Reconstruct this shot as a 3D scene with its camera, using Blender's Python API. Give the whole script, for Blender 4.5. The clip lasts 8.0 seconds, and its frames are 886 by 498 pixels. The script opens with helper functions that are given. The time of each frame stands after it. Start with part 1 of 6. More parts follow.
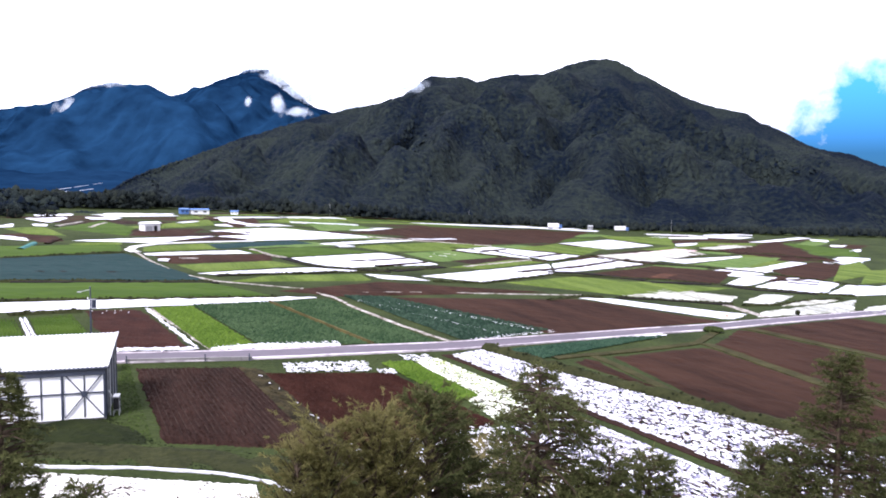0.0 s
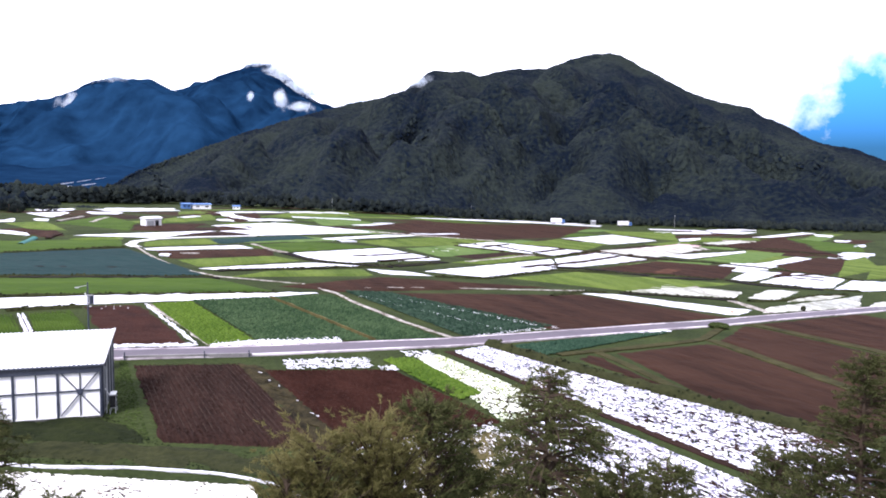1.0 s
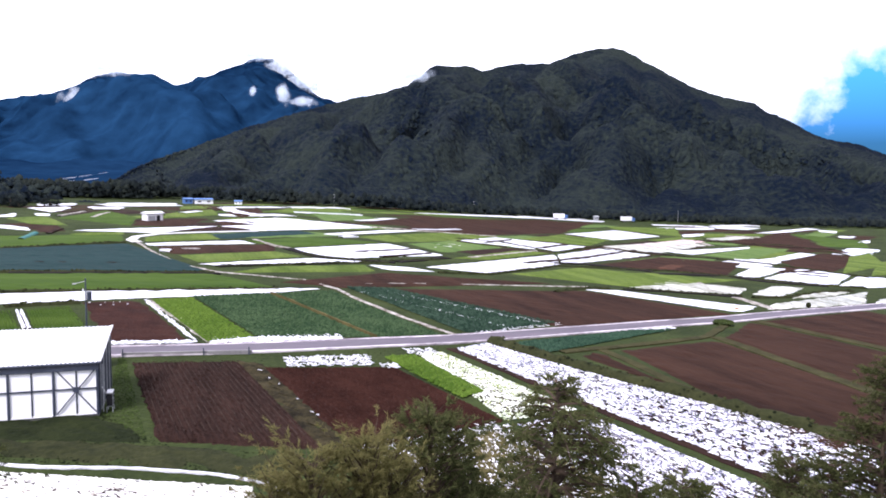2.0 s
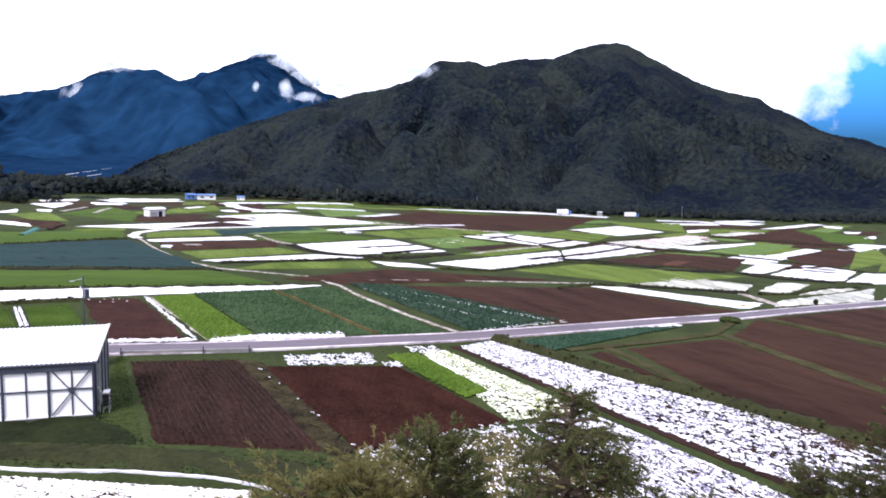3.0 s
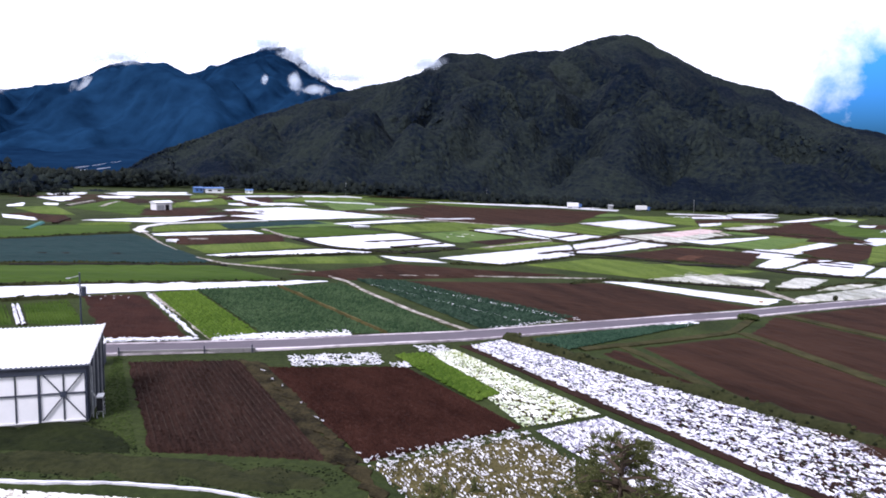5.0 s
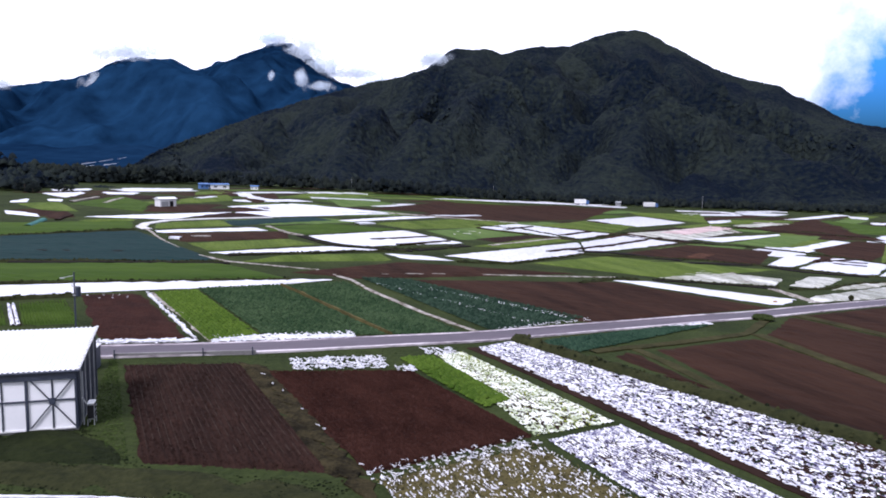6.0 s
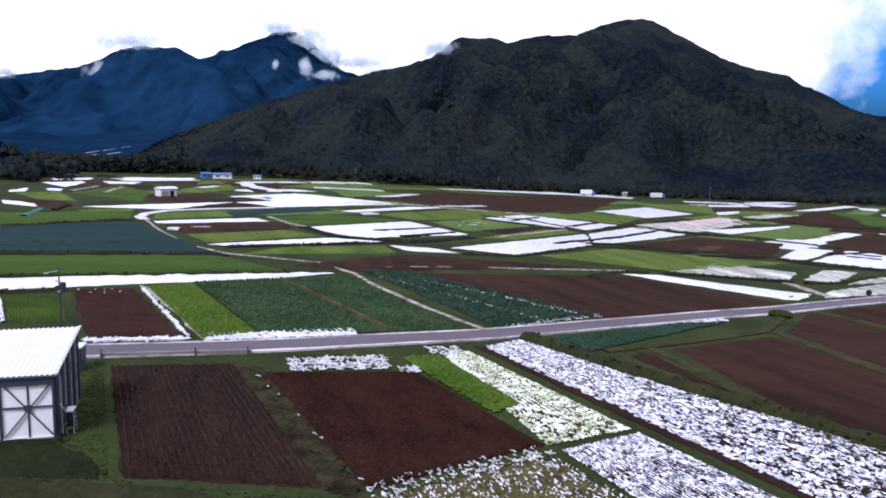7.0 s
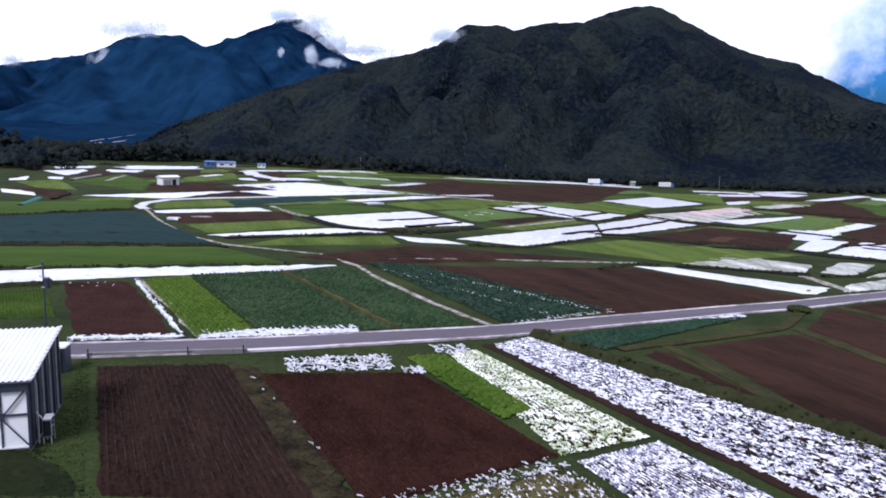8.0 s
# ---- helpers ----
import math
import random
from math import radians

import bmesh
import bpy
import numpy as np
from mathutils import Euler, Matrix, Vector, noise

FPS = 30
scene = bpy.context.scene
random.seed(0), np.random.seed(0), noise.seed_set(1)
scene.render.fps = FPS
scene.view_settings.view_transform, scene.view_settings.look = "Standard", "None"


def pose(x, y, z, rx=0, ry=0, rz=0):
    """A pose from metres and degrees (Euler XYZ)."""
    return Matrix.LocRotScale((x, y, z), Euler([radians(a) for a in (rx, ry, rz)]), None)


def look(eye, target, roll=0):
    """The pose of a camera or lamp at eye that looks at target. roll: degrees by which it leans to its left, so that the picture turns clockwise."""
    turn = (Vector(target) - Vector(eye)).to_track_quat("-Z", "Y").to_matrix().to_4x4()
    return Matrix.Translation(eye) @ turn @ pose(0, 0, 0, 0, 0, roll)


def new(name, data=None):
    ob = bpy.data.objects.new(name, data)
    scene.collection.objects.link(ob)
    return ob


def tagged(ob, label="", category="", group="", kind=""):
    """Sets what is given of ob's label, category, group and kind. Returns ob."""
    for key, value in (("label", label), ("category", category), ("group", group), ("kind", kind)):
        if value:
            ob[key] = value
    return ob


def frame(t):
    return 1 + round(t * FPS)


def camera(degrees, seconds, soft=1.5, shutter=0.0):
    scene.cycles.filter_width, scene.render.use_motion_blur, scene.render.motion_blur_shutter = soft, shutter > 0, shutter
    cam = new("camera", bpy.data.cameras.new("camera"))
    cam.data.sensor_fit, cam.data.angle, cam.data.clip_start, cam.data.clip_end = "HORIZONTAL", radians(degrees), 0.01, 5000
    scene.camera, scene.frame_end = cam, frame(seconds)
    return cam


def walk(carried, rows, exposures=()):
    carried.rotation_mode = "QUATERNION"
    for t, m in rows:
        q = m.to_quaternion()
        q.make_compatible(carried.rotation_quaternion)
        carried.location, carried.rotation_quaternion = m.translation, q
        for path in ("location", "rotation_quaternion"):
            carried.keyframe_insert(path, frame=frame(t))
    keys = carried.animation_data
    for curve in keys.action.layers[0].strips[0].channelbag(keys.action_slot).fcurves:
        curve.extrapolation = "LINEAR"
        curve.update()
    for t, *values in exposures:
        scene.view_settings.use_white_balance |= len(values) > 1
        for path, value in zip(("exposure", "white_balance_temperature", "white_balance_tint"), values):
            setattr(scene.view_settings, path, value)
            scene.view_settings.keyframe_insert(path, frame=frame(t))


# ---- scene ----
# ---- camera ----
cam = camera(61.8, 8.0, soft=1.8)
walk(cam, [
    (0.0, look((-0.71, -0.13, 19.31), (0.43, 99.54, 11.29), 0.89)),
    (0.5, look((-0.63, 0.34, 19.31), (0.32, 99.98, 10.93), 0.88)),
    (1.0, look((-0.69, 1.02, 19.25), (0.12, 100.63, 10.54), 0.91)),
    (1.5, look((-0.67, 1.50, 19.25), (-0.00, 101.08, 10.21), 0.95)),
    (3.0, look((-0.68, 3.32, 19.25), (-0.60, 102.82, 9.29), 0.95)),
    (3.5, look((-0.74, 3.99, 19.25), (-0.91, 103.46, 9.01), 0.93)),
    (4.0, look((-0.75, 4.67, 19.24), (-1.18, 104.12, 8.72), 0.90)),
    (4.5, look((-0.77, 5.40, 19.24), (-1.48, 104.81, 8.46), 0.91)),
    (6.0, look((-0.92, 8.86, 19.21), (-2.86, 108.19, 7.80), 0.96)),
    (6.5, look((-1.05, 10.70, 19.22), (-3.24, 109.94, 7.14), 1.04)),
    (7.0, look((-1.16, 12.63, 19.17), (-3.64, 111.78, 6.40), 1.09)),
    (7.5, look((-1.27, 14.44, 19.17), (-4.07, 113.48, 5.65), 1.14)),
    (8.0, look((-1.31, 16.29, 19.14), (-4.54, 115.21, 4.85), 1.17)),
], exposures=[(0.0, 0.74, 5850, 23), (1.5, 0.62, 5850, 23), (3.0, 0.50, 5850, 23), (4.5, 0.24, 5800, 23), (6.0, -0.08, 5680, 23), (8.0, -0.26, 5520, 22)])

# ---- light ----
SUN_DIR = Vector((-0.38, -0.54, 0.75)).normalized()
world = bpy.data.worlds.new("cloudy_sky")
scene.world = world
world.use_nodes = True
wn, wl = world.node_tree.nodes, world.node_tree.links
wn.clear()


def wnode(kind, **values):
    n = wn.new(kind)
    for key, value in values.items():
        n.inputs[key].default_value = value
    return n


sky = wn.new("ShaderNodeTexSky")
sky.sky_type, sky.sun_disc = "NISHITA", False
sky.sun_elevation, sky.sun_rotation = math.asin(SUN_DIR.z), math.atan2(SUN_DIR.x, SUN_DIR.y)
coord = wn.new("ShaderNodeTexCoord")
toward = wn.new("ShaderNodeVectorMath")
toward.operation = "DOT_PRODUCT"
toward.inputs[1].default_value = Vector((-0.17, 0.95, 0.30)).normalized()
aside = wn.new("ShaderNodeVectorMath")
aside.operation = "DOT_PRODUCT"
aside.inputs[1].default_value = Vector((0.545, 0.838, 0.020)).normalized()
cloud_noise = wnode("ShaderNodeTexNoise", Scale=17.0, Detail=8.0, Roughness=0.60, Distortion=0.1)
angle = wn.new("ShaderNodeMath")
angle.operation = "ARCCOSINE"
glare = wn.new("ShaderNodeMapRange")
for key, value in (("From Min", 0.05), ("From Max", 0.25), ("To Min", 0.08), ("To Max", 1.05)):
    glare.inputs[key].default_value = value
total = wn.new("ShaderNodeMath")
total.operation = "ADD"
cover = wn.new("ShaderNodeMapRange")
for key, value in (("From Min", 0.90), ("From Max", 1.34), ("To Min", 0.0), ("To Max", 1.0)):
    cover.inputs[key].default_value = value
blue = wn.new("ShaderNodeVectorMath")
blue.operation = "MULTIPLY"
blue.inputs[1].default_value = (0.0125, 0.043, 0.092)
height = wn.new("ShaderNodeSeparateXYZ")
lighter = wn.new("ShaderNodeMapRange")
for key, value in (("From Min", 0.05), ("From Max", 0.15), ("To Min", 0.70), ("To Max", 2.5)):
    lighter.inputs[key].default_value = value
upper = wn.new("ShaderNodeVectorMath")
upper.operation = "SCALE"
mix = wn.new("ShaderNodeMix")
mix.data_type = "RGBA"
bright = wn.new("ShaderNodeMapRange")
for key, value in (("From Min", 0.0), ("From Max", 1.0), ("To Min", 0.85), ("To Max", 1.9)):
    bright.inputs[key].default_value = value
white = wn.new("ShaderNodeVectorMath")
white.operation = "SCALE"
white.inputs[0].default_value = (1.0, 1.02, 1.06)
back = wnode("ShaderNodeBackground", Strength=0.84)
out = wn.new("ShaderNodeOutputWorld")
wl.new(coord.outputs["Generated"], toward.inputs[0])
wl.new(coord.outputs["Generated"], aside.inputs[0])
wl.new(coord.outputs["Generated"], cloud_noise.inputs["Vector"])
wl.new(aside.outputs["Value"], angle.inputs[0])
wl.new(angle.outputs[0], glare.inputs["Value"])
wl.new(glare.outputs["Result"], total.inputs[0])
wl.new(cloud_noise.outputs["Fac"], total.inputs[1])
wl.new(total.outputs[0], cover.inputs["Value"])
wl.new(sky.outputs["Color"], blue.inputs[0])
wl.new(coord.outputs["Generated"], height.inputs["Vector"])
wl.new(height.outputs["Z"], lighter.inputs["Value"])
wl.new(lighter.outputs["Result"], upper.inputs["Scale"])
wl.new(blue.outputs["Vector"], upper.inputs[0])
wl.new(upper.outputs["Vector"], mix.inputs["A"])
wl.new(toward.outputs["Value"], bright.inputs["Value"])
wl.new(bright.outputs["Result"], white.inputs["Scale"])
wl.new(white.outputs["Vector"], mix.inputs["B"])
wl.new(cover.outputs["Result"], mix.inputs["Factor"])
wl.new(mix.outputs["Result"], back.inputs["Color"])
wl.new(back.outputs["Background"], out.inputs["Surface"])

sun = new("sun", bpy.data.lights.new("sun", "SUN"))
sun.data.energy, sun.data.angle, sun.data.color = 3.6, radians(17), (1.0, 0.95, 0.88)
sun.matrix_world = look(SUN_DIR * 300, (0, 0, 0))

# ---- materials ----
def material(name, dark, light, scale=1.0, fine=9.0, rough=0.9, bump=0.3, depth=0.05, sheen=0.0, per_piece=0.0, translucent=0.0, spec=0.04, stretch=None, tones=(0.32, 0.68)):
    """Two tones mixed by broad stains and fine grain, with relief of that grain."""
    m = bpy.data.materials.new(name)
    m.use_nodes = True
    n, l = m.node_tree.nodes, m.node_tree.links
    b = n["Principled BSDF"]
    geo = n.new("ShaderNodeNewGeometry")
    at = geo.outputs["Position"]
    if stretch:
        mapping = n.new("ShaderNodeMapping")
        mapping.vector_type = "TEXTURE"
        mapping.inputs["Rotation"].default_value = (0, 0, stretch[0])
        mapping.inputs["Scale"].default_value = (1 / stretch[1], 1 / stretch[2], 1)
        l.new(at, mapping.inputs["Vector"])
        at = mapping.outputs["Vector"]
    broad, grain = n.new("ShaderNodeTexNoise"), n.new("ShaderNodeTexNoise")
    broad.inputs["Scale"].default_value, broad.inputs["Detail"].default_value = scale, 5
    grain.inputs["Scale"].default_value, grain.inputs["Detail"].default_value = fine, 6
    l.new(at, broad.inputs["Vector"])
    l.new(at, grain.inputs["Vector"])
    add = n.new("ShaderNodeMath")
    add.operation = "MULTIPLY_ADD"
    add.inputs[1].default_value = 0.6
    half = n.new("ShaderNodeMath")
    half.operation = "MULTIPLY"
    half.inputs[1].default_value = 0.4
    l.new(grain.outputs["Fac"], half.inputs[0])
    l.new(broad.outputs["Fac"], add.inputs[0])
    l.new(half.outputs[0], add.inputs[2])
    fac = add.outputs[0]
    if per_piece:
        rnd = n.new("ShaderNodeMath")
        rnd.operation = "MULTIPLY_ADD"
        rnd.inputs[1].default_value, rnd.inputs[2].default_value = per_piece, -per_piece / 2
        l.new(geo.outputs["Random Per Island"], rnd.inputs[0])
        both = n.new("ShaderNodeMath")
        both.operation = "ADD"
        l.new(fac, both.inputs[0])
        l.new(rnd.outputs[0], both.inputs[1])
        fac = both.outputs[0]
    ramp = n.new("ShaderNodeValToRGB")
    ramp.color_ramp.elements[0].position, ramp.color_ramp.elements[1].position = tones
    ramp.color_ramp.elements[0].color, ramp.color_ramp.elements[1].color = (*dark, 1), (*light, 1)
    l.new(fac, ramp.inputs["Fac"])
    l.new(ramp.outputs["Color"], b.inputs["Base Color"])
    b.inputs["Roughness"].default_value = rough
    b.inputs["Specular IOR Level"].default_value = spec
    if sheen:
        b.inputs["Coat Weight"].default_value, b.inputs["Coat Roughness"].default_value = sheen, 0.25
    if bump:
        bu = n.new("ShaderNodeBump")
        bu.inputs["Strength"].default_value, bu.inputs["Distance"].default_value = bump, depth
        l.new(grain.outputs["Fac"], bu.inputs["Height"])
        l.new(bu.outputs["Normal"], b.inputs["Normal"])
    if translucent:
        tr, ms = n.new("ShaderNodeBsdfTranslucent"), n.new("ShaderNodeMixShader")
        ms.inputs[0].default_value = translucent
        l.new(ramp.outputs["Color"], tr.inputs["Color"])
        l.new(b.outputs[0], ms.inputs[1])
        l.new(tr.outputs[0], ms.inputs[2])
        l.new(ms.outputs[0], n["Material Output"].inputs["Surface"])
    return m


GRASS = material("grass_verge", (0.015, 0.022, 0.0085), (0.044, 0.059, 0.018), 0.12, 2.2, 0.95, 0.8, 0.25)
GRASS_FRESH = material("fresh_green_grass", (0.020, 0.034, 0.009), (0.056, 0.080, 0.021), 0.3, 2.2, 0.95, 0.8, 0.25, per_piece=0.4)
# Shade below the barn is put into this colour, along with rank growth.
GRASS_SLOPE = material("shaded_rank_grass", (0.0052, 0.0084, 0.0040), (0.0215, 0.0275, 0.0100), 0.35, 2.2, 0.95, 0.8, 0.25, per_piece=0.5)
MARGIN = material("weedy_earth", (0.010, 0.0085, 0.0050), (0.046, 0.038, 0.018), 0.8, 4.0, 0.95, 0.9, 0.15, tones=(0.38, 0.62))
GRASS_DARK = material("rough_dark_grass", (0.0090, 0.0120, 0.006), (0.037, 0.040, 0.0160), 0.35, 2.2, 0.95, 0.8, 0.25, per_piece=0.5)
SOIL = material("red_brown_soil", (0.018, 0.0072, 0.0054), (0.044, 0.0185, 0.0132), 0.45, 3.2, 0.95, 1.0, 0.15, stretch=(-1.1, 0.5, 1.0))
SOIL_DARK = material("dark_tilled_soil", (0.0125, 0.0068, 0.0054), (0.036, 0.0190, 0.0140), 0.5, 3.2, 0.95, 1.0, 0.15, stretch=(-1.1, 0.35, 1.0))
SOIL_BROWN = material("brown_tilled_soil", (0.0165, 0.0080, 0.0054), (0.046, 0.0228, 0.0144), 0.22, 2.0, 0.95, 1.0, 0.15, stretch=(-1.1, 0.22, 1.0))
SOIL_PALE = material("dry_pale_soil", (0.085, 0.070, 0.048), (0.46, 0.43, 0.39), 0.9, 4.0, 0.95, 0.5, 0.06, tones=(0.38, 0.60))
GREEN = material("bright_crop_leaves", (0.038, 0.074, 0.008), (0.080, 0.130, 0.017), 0.12, 2.5, 0.8, 0.9, 0.2, per_piece=0.2)
GREEN_FAR = material("bright_crop_field", (0.040, 0.068, 0.010), (0.118, 0.160, 0.032), 0.2, 2.5, 0.9, 0.7, 0.15, stretch=(-1.1, 0.15, 1.0))
DRY_GRASS = material("dry_grass_strip", (0.019, 0.019, 0.008), (0.058, 0.054, 0.022), 0.4, 2.5, 0.95, 0.6, 0.1)
CRUST = material("dry_soil_crust", (0.024, 0.016, 0.013), (0.054, 0.038, 0.030), 1.0, 6.0, 0.95, 0.3, 0.02)
CABBAGE = material("dark_cabbage_leaves", (0.010, 0.024, 0.015), (0.030, 0.054, 0.034), 0.3, 3.0, 0.8, 0.6, 0.1, per_piece=0.5)
WEEDS = material("dry_weeds", (0.038, 0.034, 0.015), (0.115, 0.098, 0.040), 0.5, 2.5, 0.9, 0.6, 0.1, per_piece=0.6)
GREEN_DARK = material("dark_crop_leaves", (0.017, 0.037, 0.0155), (0.044, 0.073, 0.032), 0.14, 2.5, 0.8, 0.9, 0.2, per_piece=0.3)
GREEN_YELLOW = material("yellowing_leaves", (0.095, 0.135, 0.018), (0.24, 0.28, 0.055), 0.3, 2.5, 0.8, 0.9, 0.2, per_piece=0.4)
TEAL_GREEN = material("teal_green_cabbage", (0.013, 0.033, 0.020), (0.030, 0.060, 0.036), 0.10, 2.5, 0.8, 0.8, 0.2, per_piece=0.3)
TEAL = material("blue_green_crop", (0.0066, 0.021, 0.0205), (0.0132, 0.035, 0.034), 0.08, 2.5, 0.8, 0.8, 0.2, stretch=(0.5, 0.12, 1.0))
GREEN_DEEP = material("deep_green_crop_field", (0.024, 0.050, 0.007), (0.060, 0.098, 0.015), 0.25, 2.5, 0.9, 0.7, 0.15, stretch=(0.5, 0.12, 1.0))
GREEN_PALE = material("pale_green_crop_field", (0.050, 0.095, 0.020), (0.115, 0.165, 0.050), 0.25, 2.5, 0.9, 0.7, 0.15, stretch=(-1.1, 0.15, 1.0))
BURNT = material("burnt_orange_soil", (0.028, 0.014, 0.010), (0.115, 0.055, 0.032), 0.5, 3.0, 0.95, 0.6, 0.1)
DITCH = material("wet_dark_ditch", (0.0065, 0.0050, 0.0060), (0.019, 0.016, 0.014), 0.4, 3.0, 0.9, 0.8, 0.15)
FILM = material("white_plastic_film", (0.50, 0.50, 0.56), (0.88, 0.88, 0.90), 0.9, 3.0, 0.32, 0.9, 0.15, sheen=0.5, spec=0.5)
# Lavender dark tone: soiling plus the shade of creases, coloured in by noise.
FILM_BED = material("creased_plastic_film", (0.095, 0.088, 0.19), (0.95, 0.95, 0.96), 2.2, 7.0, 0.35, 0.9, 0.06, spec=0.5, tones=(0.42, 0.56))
FILM_CREAM = material("sun_bleached_film", (0.30, 0.26, 0.20), (0.93, 0.92, 0.87), 1.6, 6.0, 0.4, 0.9, 0.1, spec=0.5, tones=(0.30, 0.55))
FILM_GREEN = material("film_under_algae", (0.28, 0.34, 0.17), (0.94, 0.95, 0.88), 0.7, 5.0, 0.4, 0.9, 0.1, spec=0.5, tones=(0.38, 0.58))
FILM_WORN = material("soiled_plastic_film", (0.15, 0.15, 0.085), (0.74, 0.73, 0.66), 0.22, 2.0, 0.4, 0.9, 0.15, spec=0.5, stretch=(-1.1, 0.3, 1.0), tones=(0.44, 0.66))
FILM_PINK = material("reddened_plastic_film", (0.30, 0.19, 0.17), (0.66, 0.50, 0.49), 0.15, 1.5, 0.5, 0.9, 0.15, spec=0.3, stretch=(-1.1, 0.3, 1.0))
ASPHALT = material("worn_asphalt", (0.026, 0.018, 0.027), (0.100, 0.072, 0.094), 0.35, 5.0, 0.55, 0.3, 0.01, spec=0.4, stretch=(0.55, 0.10, 1.0))
PALE_CONCRETE = material("pale_concrete", (0.20, 0.17, 0.19), (0.66, 0.60, 0.62), 0.5, 4.0, 0.85, 0.4, 0.02, stretch=(0.55, 0.25, 1.0), tones=(0.38, 0.60))
CONCRETE = material("grey_concrete", (0.18, 0.17, 0.17), (0.32, 0.31, 0.30), 0.6, 9.0, 0.85, 0.4, 0.02)
# Forest tones vary by noise; the bluish dark one includes some painted haze.
FOREST = material("mixed_forest", (0.0036, 0.0072, 0.0142), (0.0192, 0.0258, 0.0228), 0.011, 0.26, 0.95, 0.6, 3.0, per_piece=0.18, stretch=(-0.6, 0.8, 1.2), tones=(0.41, 0.60))
FOREST_FLOOR = material("forest_slope", (0.0036, 0.0072, 0.0142), (0.0192, 0.0258, 0.0228), 0.011, 0.26, 0.95, 1.0, 4.0, stretch=(-0.6, 0.8, 1.2), tones=(0.41, 0.60))
# The blue of the distance haze is put into this forest's colour.
FAR_FOREST = material("haze_blue_forest", (0.0026, 0.0105, 0.029), (0.0100, 0.037, 0.086), 0.0016, 0.02, 1.0, 0.8, 10.0, spec=0.0, tones=(0.40, 0.64))
EDGE_TREES = material("roadside_trees", (0.0050, 0.0080, 0.0100), (0.0170, 0.0215, 0.0175), 0.02, 0.2, 0.95, 0.2, 1.0, per_piece=0.3)
# Side-valley slope: its blue stands for haze, coloured in like the far range.
VALLEY_FOREST = material("haze_blue_valley", (0.0028, 0.0110, 0.0300), (0.0085, 0.0290, 0.0680), 0.006, 0.04, 1.0, 0.4, 5.0, spec=0.0)
BARK = material("rough_bark", (0.035, 0.025, 0.018), (0.10, 0.075, 0.055), 2.0, 14.0, 0.95, 0.8, 0.03)
NEEDLES = material("conifer_needles", (0.042, 0.052, 0.020), (0.122, 0.130, 0.050), 0.5, 3.0, 0.85, 0.0, per_piece=0.4, translucent=0.45)
WILLOW = material("pale_larch_needles", (0.105, 0.102, 0.034), (0.235, 0.215, 0.085), 0.5, 3.0, 0.85, 0.0, per_piece=0.4, translucent=0.5)
STEEL_BLUE = material("dark_blue_steel", (0.02, 0.027, 0.045), (0.05, 0.06, 0.09), 0.8, 6.0, 0.45, 0.1, 0.01, spec=0.5)
SHEET = material("pale_wall_sheet", (0.86, 0.87, 0.88), (0.94, 0.94, 0.95), 0.5, 5.0, 0.5, 0.15, 0.01)
ROOF_WHITE = material("white_corrugated_steel", (0.70, 0.71, 0.73), (0.84, 0.85, 0.86), 0.6, 5.0, 0.35, 0.1, 0.01, spec=0.5)
GREY_METAL = material("galvanised_metal", (0.25, 0.26, 0.27), (0.45, 0.46, 0.47), 2.0, 12.0, 0.4, 0.1, 0.01, spec=0.5)
BLUE_PAINT = material("blue_painted_sheet", (0.06, 0.13, 0.32), (0.12, 0.22, 0.45), 0.5, 4.0, 0.5, 0.1, 0.01)
DARK = material("dark_interior", (0.012, 0.012, 0.014), (0.03, 0.03, 0.032), 1.0, 6.0, 0.8, 0.1, 0.01)
WHITE_PAINT = material("white_painted_sheet", (0.68, 0.68, 0.68), (0.82, 0.82, 0.82), 0.8, 6.0, 0.5, 0.1, 0.01)
ORANGE = material("faded_orange_plastic", (0.30, 0.17, 0.06), (0.44, 0.27, 0.10), 2.0, 8.0, 0.5, 0.1, 0.01)
WHITE_GRAVEL = material("white_gravel", (0.45, 0.44, 0.43), (0.72, 0.71, 0.70), 0.6, 5.0, 0.9, 0.4, 0.03)
NET = material("teal_net", (0.03, 0.09, 0.085), (0.06, 0.19, 0.17), 1.0, 6.0, 0.7, 0.3, 0.03)
CLOUD = material("white_cloud", (0.66, 0.80, 0.94), (0.93, 0.95, 0.97), 0.006, 0.03, 1.0, 0.5, 8.0, spec=0.0, translucent=0.5)


